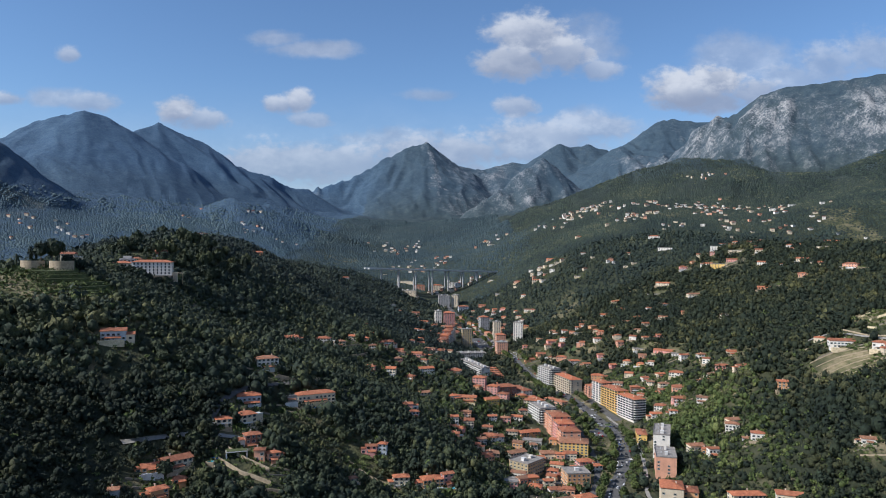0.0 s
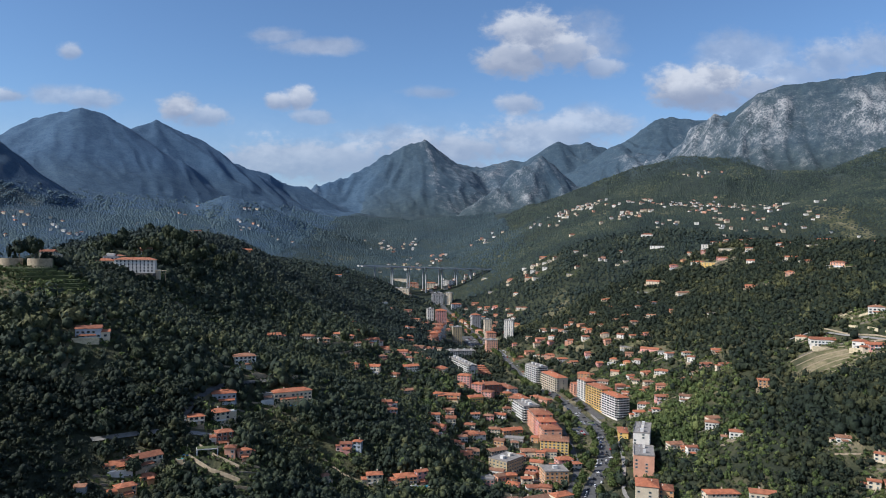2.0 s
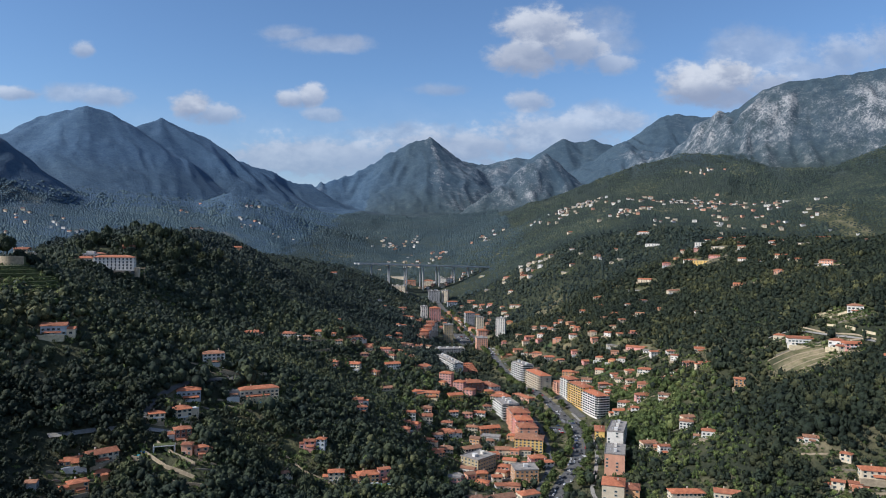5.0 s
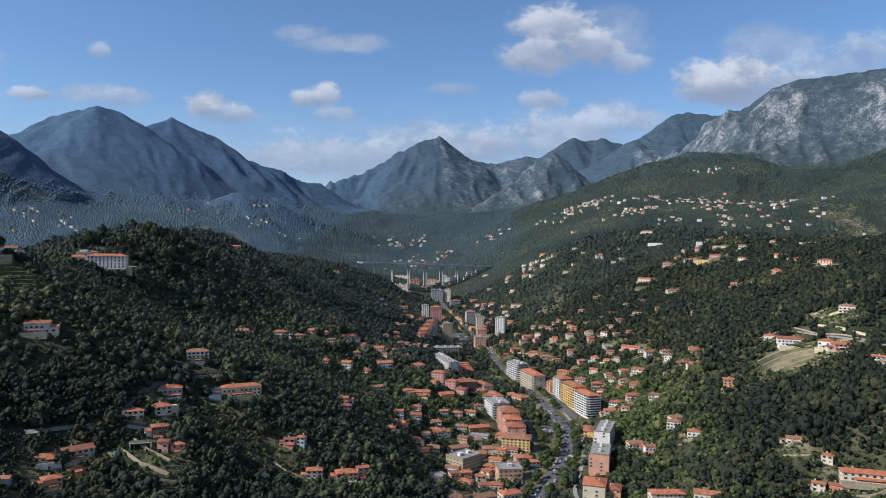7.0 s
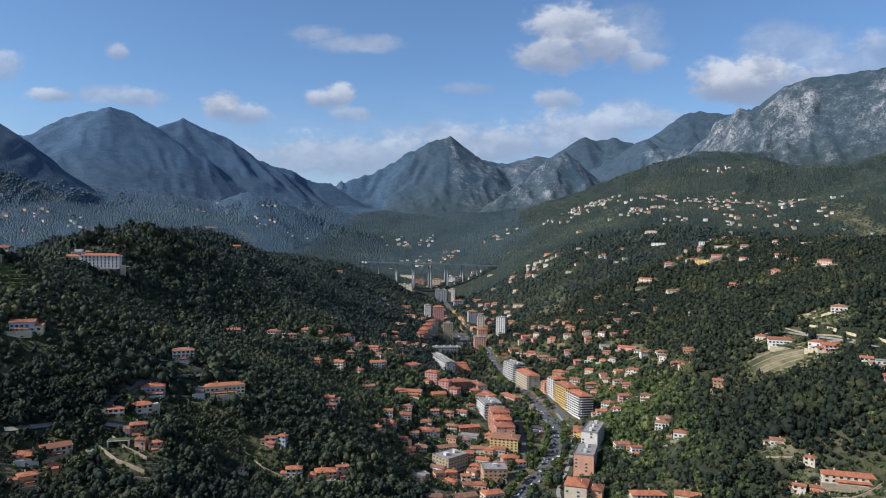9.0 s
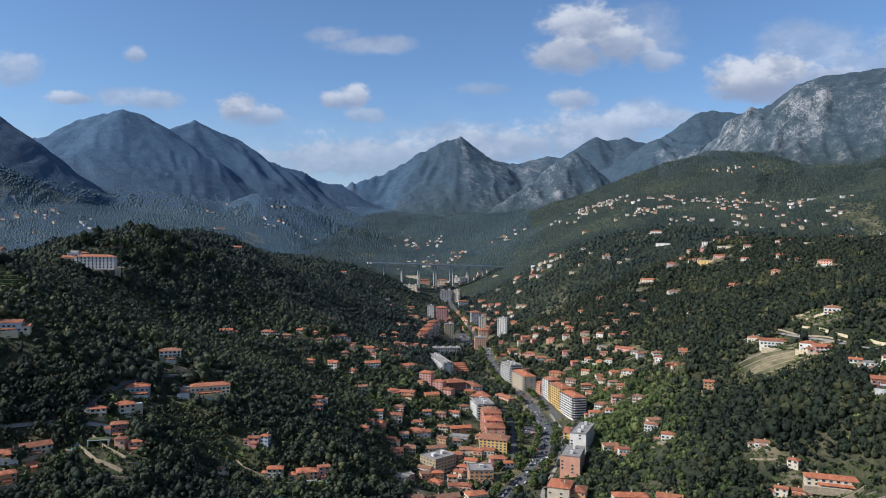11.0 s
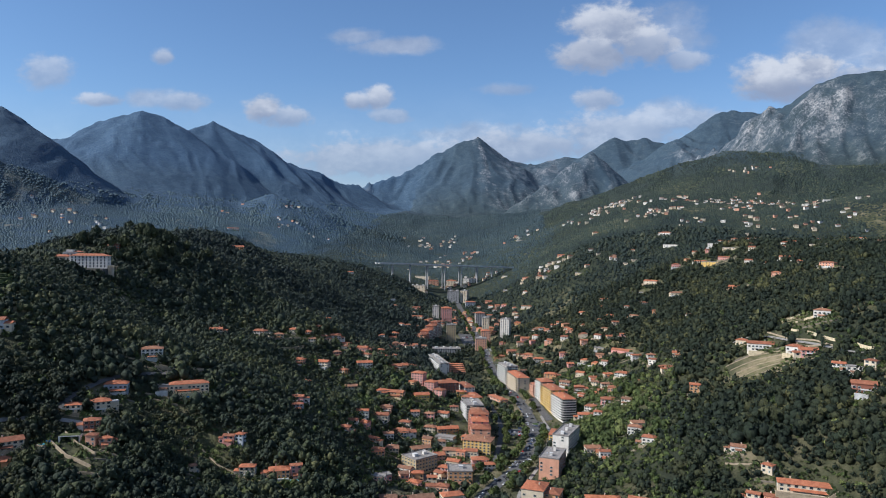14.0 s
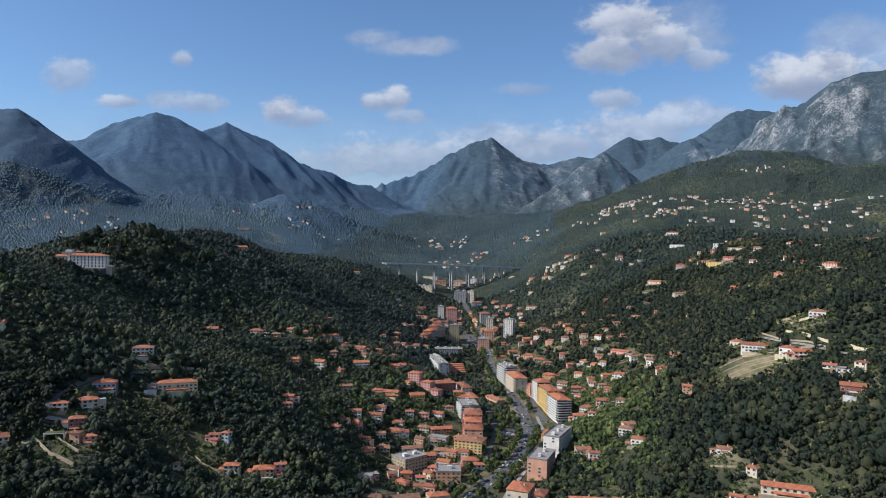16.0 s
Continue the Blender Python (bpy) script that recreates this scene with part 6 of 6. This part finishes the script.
# ---- viaduct ----
def viaduct():
    a, b = Vector((-197, 1841, 196.5)), Vector((153, 2055, 183.5))
    way = b - a
    flat_len = math.hypot(way.x, way.y)
    rot = math.degrees(math.atan2(way.y, way.x))
    slope = way.z / flat_len
    across = Vector((-math.sin(radians(rot)), math.cos(radians(rot)), 0))
    for k, (shift, firsts) in enumerate(((0.0, (0.09, 0.22, 0.345, 0.47, 0.595, 0.715, 0.83, 0.925)), (24.0, (0.12, 0.24, 0.36, 0.48, 0.605, 0.735, 0.86)))):
        o = a + across * shift
        ob = thing("viaduct", pose(o.x, o.y, o.z, 0, 0, rot), "grey concrete motorway viaduct on tall slender piers", "bridge", "motorway viaducts")
        g = lambda s: slope * s
        n = 12
        for name, y0, y1, z0, z1, mat in (("deck", -5.5, 5.5, -0.8, 0.0, CONCRETE), ("girder", -4.2, 4.2, -3.4, -0.8, CONCRETE), ("parapet", -5.9, -5.4, -1.6, 1.1, CONCRETE), ("parapet", 5.4, 5.7, -.9, 1.0, CONCRETE), ("roadway", -5.2, 5.2, .004, .06, ASPHALT)):
            v, f = boxes((0, flat_len, y0, y1, z0, z1))
            part(name, ([(p[0], p[1], p[2] + g(p[0])) for p in v], f), mat, ob)
        for s in firsts:
            p = o + way * s
            ground_z = ground_at(p.x, p.y)
            x0 = s * flat_len
            top = g(x0) - 3.2
            foot = ground_z - o.z - 3
            if top - foot < 5:
                continue
            part("pier", boxes((x0 - 1.15, x0 + 1.15, -1.7, 1.7, foot, top - 1.4), (x0 - 1.4, x0 + 1.4, -2.8, 2.8, top - 1.4, top - .02)), PIER, ob)
        for s in np.linspace(0.18, 0.74, 16):
            p = o + way * float(s)
            for back in (4, 16, 30):
                KEEP_CLEAR.append((p.x - 0.02 * back, p.y - back, 9))


viaduct()


# ---- roads ----
def ribbon(name, line, width, mat, label, lift=0.55, kind="structure", parent=None, category="road", step=8.0, thick=0.0):
    pts = []
    for (x0, y0), (x1, y1) in zip(line, line[1:]):
        n = max(1, int(math.hypot(x1 - x0, y1 - y0) / step))
        pts += [(x0 + (x1 - x0) * k / n, y0 + (y1 - y0) * k / n) for k in range(n)]
    pts.append(line[-1])
    p = np.array(pts, float)
    for _ in range(6):
        p[1:-1] = 0.25 * p[:-2] + 0.5 * p[1:-1] + 0.25 * p[2:]
    t = np.gradient(p, axis=0); t /= np.linalg.norm(t, axis=1)[:, None]
    nrm = np.c_[-t[:, 1], t[:, 0]]
    offs = np.linspace(-.5, .5, 5) * width
    xy = p[:, None] + nrm[:, None] * offs[None, :, None]
    z = land(xy[..., 0].ravel(), xy[..., 1].ravel())[0].reshape(len(p), 5)
    z = 0.5 * z + 0.5 * z.mean(1, keepdims=True) + lift
    v = np.c_[xy.reshape(-1, 2), z.ravel()]
    i = np.arange(len(p) * 5).reshape(-1, 5)
    f = np.stack([i[:-1, :-1], i[:-1, 1:], i[1:, 1:], i[1:, :-1]], -1).reshape(-1, 4)
    ob = mesh_object(name, v, f[:, ::-1], mat, parent)
    tagged(ob, label, category, kind=kind)
    for q in p[::2]:
        KEEP_CLEAR.append((q[0], q[1] - 1.5, width / 2 + 3.5))
        FOOTPRINTS.append((q[0], q[1], max(step, width / 2 + 1)))
    return p, nrm


BOULEVARD = [(138, 560), (148, 613), (161, 644), (179, 686), (191, 737), (197, 785), (198, 832), (188, 903), (174, 945), (160, 1020), (143, 1100), (128, 1180), (112, 1300), (98, 1400), (84, 1467), (60, 1618), (32, 1761), (10, 1860), (-30, 1990)]
road_pts, road_nrm = ribbon("road", BOULEVARD, 13, ASPHALT, "grey asphalt boulevard with parked cars along it")
ribbon("street", [(128, 590), (136, 630), (149, 666), (157, 712), (160, 778), (158, 846), (150, 885), (140, 920)], 5.5, ASPHALT, "narrow asphalt street beside the shops")
ribbon("pavement", [(186, 560), (178, 610), (190, 650), (202, 700), (211, 760), (214, 820), (206, 880)], 3.5, PAVING, "pale paved walk beside the boulevard", 0.5, category="pavement")
ribbon("hill_road", [(-205, 455), (-192, 469), (-174, 483), (-161, 490), (-151, 493), (-137, 495)], 6, PAVING, "pale concrete lane on the hillside", 0.7)
ribbon("upper_lane", [(-164, 499), (-166, 533), (-163, 555), (-158, 571), (-150, 584), (-133, 592), (-120, 604), (-108, 622)], 6, ASPHALT, "grey lane cut into the hillside", 0.7)
ribbon("east_lane", [(398, 770), (414, 764), (428, 752), (440, 724), (453, 703), (467, 675), (487, 640)], 4.5, PAVING, "pale concrete lane below the villas", 0.8)


def level_area(name, x, y, w, d, rot, mat, label, lift=0.5):
    a = radians(rot)
    u_, w_ = np.meshgrid(np.linspace(-w / 2, w / 2, 7), np.linspace(-d / 2, d / 2, 7))
    xs, ys = x + u_ * math.cos(a) - w_ * math.sin(a), y + u_ * math.sin(a) + w_ * math.cos(a)
    z = land(xs.ravel(), ys.ravel())[0] + lift
    i = np.arange(49).reshape(7, 7)
    f = np.stack([i[:-1, :-1], i[:-1, 1:], i[1:, 1:], i[1:, :-1]], -1).reshape(-1, 4)
    tagged(mesh_object(name, np.c_[xs.ravel(), ys.ravel(), z], f, mat), label, "ground", kind="structure")
    KEEP_CLEAR.append((x, y - 2, max(w, d) / 2))
    if mat is ASPHALT:
        FOOTPRINTS.append((x, y, max(w, d) / 2 + 1))


level_area("car_park_1", 178, 808, 24, 34, 80, ASPHALT, "asphalt car park beside the boulevard")
level_area("car_park_2", 78, 1400, 34, 110, 12, ASPHALT, "long asphalt car park in the valley")
level_area("yard_1", 112, 668, 46, 20, 12, ASPHALT, "asphalt yard between the blocks")
level_area("yard_2", 206, 900, 9, 80, 15, ASPHALT, "asphalt forecourt of the apartment blocks")


def roundabout(x, y, r):
    z = ground_at(x, y) + 0.6
    def ring(r0, r1, z0, z1):
        v = [(rr * math.cos(2 * math.pi * k / 24), rr * math.sin(2 * math.pi * k / 24), zz) for rr, zz in ((r0, z0), (r0, z1), (r1, z1), (r1, z0)) for k in range(24)]
        f = [[j * 24 + k, j * 24 + (k + 1) % 24, (j + 1) % 4 * 24 + (k + 1) % 24, (j + 1) % 4 * 24 + k] for j in range(4) for k in range(24)]
        return v, f
    ob = thing("roundabout", pose(x, y, z), "planted roundabout with a pale kerb on the boulevard", "roundabout")
    part("carriageway", ring(0.44 * r, r, -1.0, .02), ASPHALT, ob)
    part("kerb", ring(0.40 * r, 0.44 * r, -1.0, .2), PAVING, ob)
    v, f = ring(0.01, 0.40 * r, -1.0, .35)
    part("lawn", (v, f), LAWN, ob, "green planted island")
    KEEP_CLEAR.append((x, y - 3, r + 3))


roundabout(200, 844, 13)
for k, (x, y, w, d, rot) in enumerate(((192, 757, 10, 40, -8), (171, 672, 8, 50, -22), (210, 1150, 14, 16, 10), (242, 1037, 14, 15, -8), (269, 983, 16, 13, -15), (244, 947, 12, 16, -10), (236, 1118, 13, 14, -10), (294, 894, 18, 16, -12), (30, 905, 24, 20, 10), (55, 850, 26, 18, 5), (20, 720, 22, 22, 10), (-70, 690, 18, 16, 12))):
    level_area(f"lawn_{k + 1}", x, y, w, d, rot, LAWN if k % 3 else SOIL, "green garden plot on a low terrace" if k % 3 else "dry pale garden plot on a low terrace", 0.4)


# walls of the terraced gardens
for k in range(6):
    f = k / 5
    stone_wall([(383 + 10 * f, 737 - 46 * f), (404 + 8 * f, 730 - 46 * f), (428 + 2 * f, 716 - 40 * f)], 0.9, PALE_STONE, "low dry stone wall on a dry grass terrace")
for pts, h in (([(432, 712), (446, 704), (458, 694)], 1.6),
               ([(-143, 478), (-128, 470), (-112, 466)], 2.6), ([(-146, 467), (-128, 458), (-108, 455)], 2.6), ([(-140, 488), (-124, 482)], 2.2), ([(-134, 450), (-116, 447), (-98, 452)], 2.2), ([(-150, 476), (-146, 458)], 2.0),
               ([(-140, 596), (-124, 606), (-106, 620)], 3.2), ([(-128, 812), (-110, 840), (-92, 872)], 3.6), ([(-140, 850), (-118, 872), (-94, 896)], 3.0), ([(-70, 540), (-52, 532), (-30, 530)], 1.6), ([(-40, 528), (-16, 528), (6, 532)], 1.8),
               ([(-290, 770), (-268, 764), (-252, 768)], 1.6), ([(-264, 748), (-250, 738)], 1.4), ([(-270, 756), (-252, 746)], 1.4), ([(358, 520), (376, 514), (396, 512)], 3.0), ([(350, 530), (340, 522)], 2.0)):
    stone_wall(pts, h)


# tiers of cream walls under the upper villas
for pts, h in (([(446, 770), (455, 769.5), (464, 768)], 2.2), ([(449, 757), (457, 754)], 2.0), ([(462, 752), (470, 748)], 2.4), ([(447, 744), (451, 735)], 2.2), ([(455, 724), (459, 713)], 3.2), ([(462, 706), (468, 694)], 2.6), ([(479, 676), (485, 656)], 3.6)):
    stone_wall(pts, h, CREAM_STONE, "tall cream stone retaining wall below the villas")
stone_wall([(429, 758), (441, 729), (455, 708), (467, 682)], 1.3, PALE_STONE, "pale stone parapet along the lane")
KEEP_CLEAR.extend([(462, 748, 15), (456, 728, 12), (464, 700, 11), (482, 660, 11), (452, 762, 12), (-128, 462, 15), (-112, 459, 11), (-66, 553, 11), (-57, 544, 10)])
FOOTPRINTS.extend([(-128, 462, 6), (-118, 456, 5), (-66, 553, 7)])
FOOTPRINTS.extend([(402, 716, 17), (412, 704, 15), (396, 726, 12)])          # the mown terraced field


# ---- small garden things ----
def pool(x, y, w, d, rot):
    z = footing(x, y, w, d, rot)[1] + 0.2
    ob = thing("swimming_pool", pose(x, y, z, 0, 0, rot), "small turquoise swimming pool with a pale stone rim", "pool")
    part("rim", boxes((-w / 2 - .8, w / 2 + .8, -d / 2 - .8, -d / 2, -3, .3), (-w / 2 - .8, w / 2 + .8, d / 2, d / 2 + .8, -3, .3), (-w / 2 - .8, -w / 2, -d / 2, d / 2, -3, .3), (w / 2, w / 2 + .8, -d / 2, d / 2, -3, .3)), PALE_STONE, ob)
    part("water", boxes((-w / 2, w / 2, -d / 2, d / 2, -1, .1)), POOL, ob)
    KEEP_CLEAR.append((x, y - 4, w / 2 + 4))


def tarpaulin(x, y, w, d, rot):
    z = ground_at(x, y)
    ob = thing("tarpaulin", pose(x, y, z + .2, 0, 0, rot), "crumpled blue tarpaulin spread over a garden stack", "cover")
    r = random.Random(int(x))
    v = [((i / 5 - .5) * w, (j / 4 - .5) * d, (0.2 if i in (0, 5) or j in (0, 4) else 1.3) + r.uniform(-.25, .25)) for j in range(5) for i in range(6)]
    f = [[j * 6 + i, j * 6 + i + 1, j * 6 + i + 7, j * 6 + i + 6] for j in range(4) for i in range(5)]
    part("sheet", (v, f), TARP, ob)
    part("stack", boxes((-w * .4, w * .4, -d * .38, d * .38, -1, .8)), STONE, ob)
    KEEP_CLEAR.append((x, y - 4, w / 2 + 3))


pool(8, 536, 9, 4, 20)
pool(-150, 463, 4, 4, 0)
pool(446, 620, 8, 4, -25)
tarpaulin(-102, 580, 7, 3, 15)
tarpaulin(-148, 468, 5, 3, 30)


def garage():
    x, y, rot = -136, 474, 18
    z = ground_at(x, y) - 1
    ob = thing("garden_room", pose(x, y, z, 0, 0, rot), "open garden room with a white frame and planted green roof", "outbuilding")
    part("frame", boxes((-7, -6.2, -3, 3, -3, 4), (6.2, 7, -3, 3, -3, 4), (-7, 7, -3.1, 3, 4, 4.6)), WALLS[0], ob)
    part("back_wall", boxes((-6.2, 6.2, 2, 3, -3, 4)), WALLS[7], ob)
    part("planted_roof", boxes((-6.7, 6.7, -2.8, 2.8, 4.6, 4.9)), GRASS, ob, "grassy planted roof")
    KEEP_CLEAR.extend([(x, y - 3, 9), (x + 2, y - 12, 8)])


garage()


# ---- cars ----
def car(colour_name, colour):
    paint = plain_material(colour_name + "_car_paint", colour, 0.25, 0.0, 0.02)
    ob = thing("car", pose(0, 0, -500), f"{colour_name} parked car beside the boulevard", "car", "parked cars")
    v = [(-2.1, -.85, .3), (2.1, -.85, .3), (2.1, .85, .3), (-2.1, .85, .3), (-2.15, -.85, .75), (2.15, -.85, .68), (2.15, .85, .68), (-2.15, .85, .75), (-1.9, -.8, .95), (1.0, -.8, .95), (1.0, .8, .95), (-1.9, .8, .95)]
    f = [[3, 2, 1, 0], [0, 1, 5, 4], [1, 2, 6, 5], [2, 3, 7, 6], [3, 0, 4, 7], [4, 5, 9, 8], [5, 6, 10, 9], [6, 7, 11, 10], [7, 4, 8, 11], [8, 9, 10, 11]]
    slots = [0] * len(f)
    for wx in (-1.3, 1.35):
        for wy in (-.78, .78):
            k0 = len(v)
            v += [(wx + 0.31 * math.cos(k * math.pi / 4), wy + s_, 0.31 + 0.31 * math.sin(k * math.pi / 4)) for s_ in (-.1, .1) for k in range(8)]
            f += [[k0 + k for k in range(8)], [k0 + 15 - k for k in range(8)]] + [[k0 + k, k0 + 8 + k, k0 + 8 + (k + 1) % 8, k0 + (k + 1) % 8] for k in range(8)]
            slots += [1] * 10
    part("body", mesh_data("body", (v, f), [paint, ASPHALT], slots), None, ob)
    v = [(-1.85, -.78, .95), (.95, -.78, .95), (.95, .78, .95), (-1.85, .78, .95), (-1.4, -.65, 1.42), (.3, -.65, 1.42), (.3, .65, 1.42), (-1.4, .65, 1.42)]
    part("cabin", (v, [[0, 1, 5, 4], [1, 2, 6, 5], [2, 3, 7, 6], [3, 0, 4, 7]]), GLASS, ob)
    part("roof", ([(-1.4, -.66, 1.42), (.3, -.66, 1.42), (.3, .66, 1.42), (-1.4, .66, 1.42), (-1.3, -.6, 1.48), (.2, -.6, 1.48), (.2, .6, 1.48), (-1.3, .6, 1.48)], [[4, 5, 6, 7], [0, 1, 5, 4], [1, 2, 6, 5], [2, 3, 7, 6], [3, 0, 4, 7]]), paint, ob)
    return ob


CAR_KINDS = [car("white", (0.75, 0.75, 0.74)), car("silver", (0.45, 0.46, 0.48)), car("black", (0.02, 0.02, 0.022)), car("dark_blue".replace("_", " "), (0.03, 0.06, 0.16)), car("red", (0.45, 0.03, 0.03)), car("grey", (0.2, 0.2, 0.21))]
spots_for_cars = []
cr = random.Random(9)
for k in range(2, len(road_pts) - 1):
    x, y = road_pts[k]
    if y > 1480:
        break
    turn = math.degrees(math.atan2(road_pts[k + 1][1] - y, road_pts[k + 1][0] - x))
    for side_off in (-6.4, -2.2, 2.2, 6.4):
        if cr.random() < 0.42:
            spots_for_cars.append((x + road_nrm[k][0] * side_off, y + road_nrm[k][1] * side_off, turn + cr.choice((0, 0, 180, 62))))
for row in range(4):
    for k in range(8):
        if cr.random() < 0.45:
            spots_for_cars.append((168 + row * 6.4, 794 + k * 4.0, 12 + cr.choice((0, 180))))
for row in range(4):
    for k in range(18):
        if cr.random() < 0.42:
            spots_for_cars.append((68 + row * 7.5 - (k - 11) * 0.9, 1400 + (k - 11) * 4.6, 12 + cr.choice((0, 180))))
used = set()
for x, y, turn in spots_for_cars:
    src = CAR_KINDS[cr.choice((0, 0, 0, 1, 1, 2, 2, 3, 4, 5, 5))]
    m = pose(x, y, ground_at(x, y) + 0.6, 0, 0, turn)
    if src.name not in used:
        used.add(src.name)
        src.matrix_basis = m
    else:
        copy_thing(src, m)
for src in CAR_KINDS:
    if src.name not in used:
        src.matrix_basis = pose(165, 700, ground_at(165, 700) + 0.6)


# ---- garden and street trees, each one a thing ----
def tree_thing(name, seed, radius, height, trunk, mat, label, group, tall=1.0, tufts=130):
    ob = thing(name, pose(0, 0, -600), label, "tree", group)
    tv, tf = crown_template(2 if radius > 3 else 1, tufts, seed, tall, 0.26)
    crown = mesh_object("crown", tv * (radius, radius, (height - trunk) / (1.45 * tall)) + (0, 0, trunk), tf, mat, ob)
    crown.data.attributes.new("tone", "FLOAT", "POINT").data.foreach_set("value", np.full(len(tv), (seed * 0.37) % 0.8, np.float32))
    n = 7
    v, f = [], []
    for j, (z, r) in enumerate(((-1.0, .34), (trunk * .6, .24), (trunk + 0.45 * (height - trunk), .12))):
        v += [(r * math.cos(2 * math.pi * k / n) + .1 * j, r * math.sin(2 * math.pi * k / n), z) for k in range(n)]
    for j in range(2):
        f += [[j * n + k, j * n + (k + 1) % n, (j + 1) * n + (k + 1) % n, (j + 1) * n + k] for k in range(n)]
    part("trunk", (v, f), BARK, ob)
    return ob


def plant(kinds, places):
    seen = set()
    for (x, y, turn, *height) in places:
        src = kinds[int(x * 7 + y * 3) % len(kinds)]
        m = pose(x, y, height[0] if height else ground_at(x, y), 0, 0, turn)
        if src.name in seen:
            copy_thing(src, m)
        else:
            seen.add(src.name)
            src.matrix_basis = m
    for src in kinds:
        if src.name not in seen:
            src.matrix_basis = pose(330, 640, ground_at(330, 640))


tr = random.Random(21)
PLANES = [tree_thing("plane_tree", 40 + k, 3.2 + .5 * k, 8 + k, 2.4, GARDEN, "leafy green plane tree beside the boulevard", "boulevard trees") for k in range(3)]
places = []
for k in range(2, len(road_pts) - 1):
    x, y = road_pts[k]
    if y > 1750:
        break
    for off in (-9.5, 9.5):
        if math.hypot(x - 200, y - 844) < 20:
            continue
        if tr.random() < 0.40:
            places.append((x + road_nrm[k][0] * off, y + road_nrm[k][1] * off, tr.uniform(0, 360)))
for x, y in ((151, 700), (164, 700), (152, 730), (165, 735), (167, 812), (152, 850), (143, 680), (160, 690), (150, 905), (156, 880), (166, 850), (168, 830), (172, 858), (162, 868), (176, 870), (170, 890), (160, 900), (180, 850), (164, 842), (150, 990), (144, 1010), (140, 1040), (166, 810), (163, 795), (168, 770), (166, 780), (166, 760), (200, 760), (203, 745), (206, 770), (208, 780), (186, 660), (190, 680), (176, 640), (172, 625), (195, 700), (108, 735), (124, 628), (118, 634)):
    places.append((x, y, tr.uniform(0, 360)))
plant(PLANES, places)
CYPRESS = [tree_thing("cypress", 60 + k, 1.5 + .3 * k, 12 + 2 * k, 0.8, FOREST, "tall slender dark green cypress tree", "cypresses", 1.6, 70) for k in range(2)]
plant(CYPRESS, [(-369, 611, 0, 231), (-362, 622, 40, 236.8), (-359, 624, 80, 236.8), (-361, 618, 120, 236.8), (178, 1150, 30), (181, 1153, 60), (184, 1149, 90), (300, 700, 20), (270, 690, 70), (330, 790, 10), (-120, 600, 50), (415, 760, 20), (60, 650, 10), (150, 1240, 5), (455, 690, 15), (-60, 700, 0), (-90, 740, 30)])
OAKS = [tree_thing("oak", 70 + k, 4.6 + .5 * k, 8.5 + .8 * k, 1.6, FOREST, "rounded dark green holm oak on the slope", "holm oaks", 0.9, 170) for k in range(4)]
oak_places = []
while len(oak_places) < 120:
    x, y = tr.uniform(-260, 420), tr.uniform(370, 560)
    if abs(x - 100) < 0.62 * y + 20 and (x < 40 or x > 235) and all((x - a) ** 2 + (y - b) ** 2 > c * c for a, b, c in KEEP_CLEAR):
        oak_places.append((x, y, tr.uniform(0, 360)))
PINES = [tree_thing("pine", 80 + k, 5.2 + .6 * k, 15 + 1.5 * k, 5.0, FOREST, "tall dark pine on the crest of the spur", "crest pines", 0.8, 170) for k in range(3)]
pine_places = []
while len(pine_places) < 46:
    x, y = tr.uniform(-400, -270), tr.uniform(835, 1000)
    if all((x - a) ** 2 + (y - b) ** 2 > c * c for a, b, c in KEEP_CLEAR[-400:]):
        pine_places.append((x, y, tr.uniform(0, 360)))
plant(PINES, pine_places + [(-354, 622, 0, 236.8), (-346, 625, 50, 236.8), (-340, 621, 90, 236.8), (-350, 616, 140, 236.8)])
plant(OAKS, oak_places + [(-296, 757, 0), (-288, 764, 40), (-301, 749, 80), (-310, 746, 120), (-319, 744, 160), (-328, 741, 200), (-337, 739, 240), (-282, 772, 280), (-330, 640, 10), (-322, 632, 60), (-334, 630, 90, 234)])



# dry trodden soil and gravel round the houses
yr = random.Random(3)
gxr, gyr = gx.ravel(), gy.ravel()
rough = fractal(gxr, gyr, 16, 3, 8)
for yx, yy, yw in YARDS:
    if yy < 1500:
        near = np.abs(gxr - yx) + np.abs(gyr - yy) < 60
        dry[near] = np.maximum(dry[near], np.clip(yr.uniform(0.9, 1.6) - np.hypot(gxr[near] - yx, gyr[near] - yy + 3) / (0.75 * yw + 5) + 0.5 * rough[near], 0, yr.uniform(0.3, 0.7)))
road_x = np.interp(gyr, [q[1] for q in BOULEVARD], [q[0] for q in BOULEVARD])
town = (gyr > 540) & (gyr < 1480) & (gxr - road_x > -75) & (gxr - road_x < 38)
dry = np.maximum(dry, town * np.clip(0.55 + 0.6 * rough, 0, 0.85))
# cover: rock, dry soil, and the blue haze painted on far land
cover = np.c_[grock, dry, haze_tint, np.ones(len(gz))].astype(np.float32)
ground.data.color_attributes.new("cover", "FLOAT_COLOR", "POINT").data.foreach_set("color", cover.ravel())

plant_woods()
plant_shrubs()
plant_undergrowth()
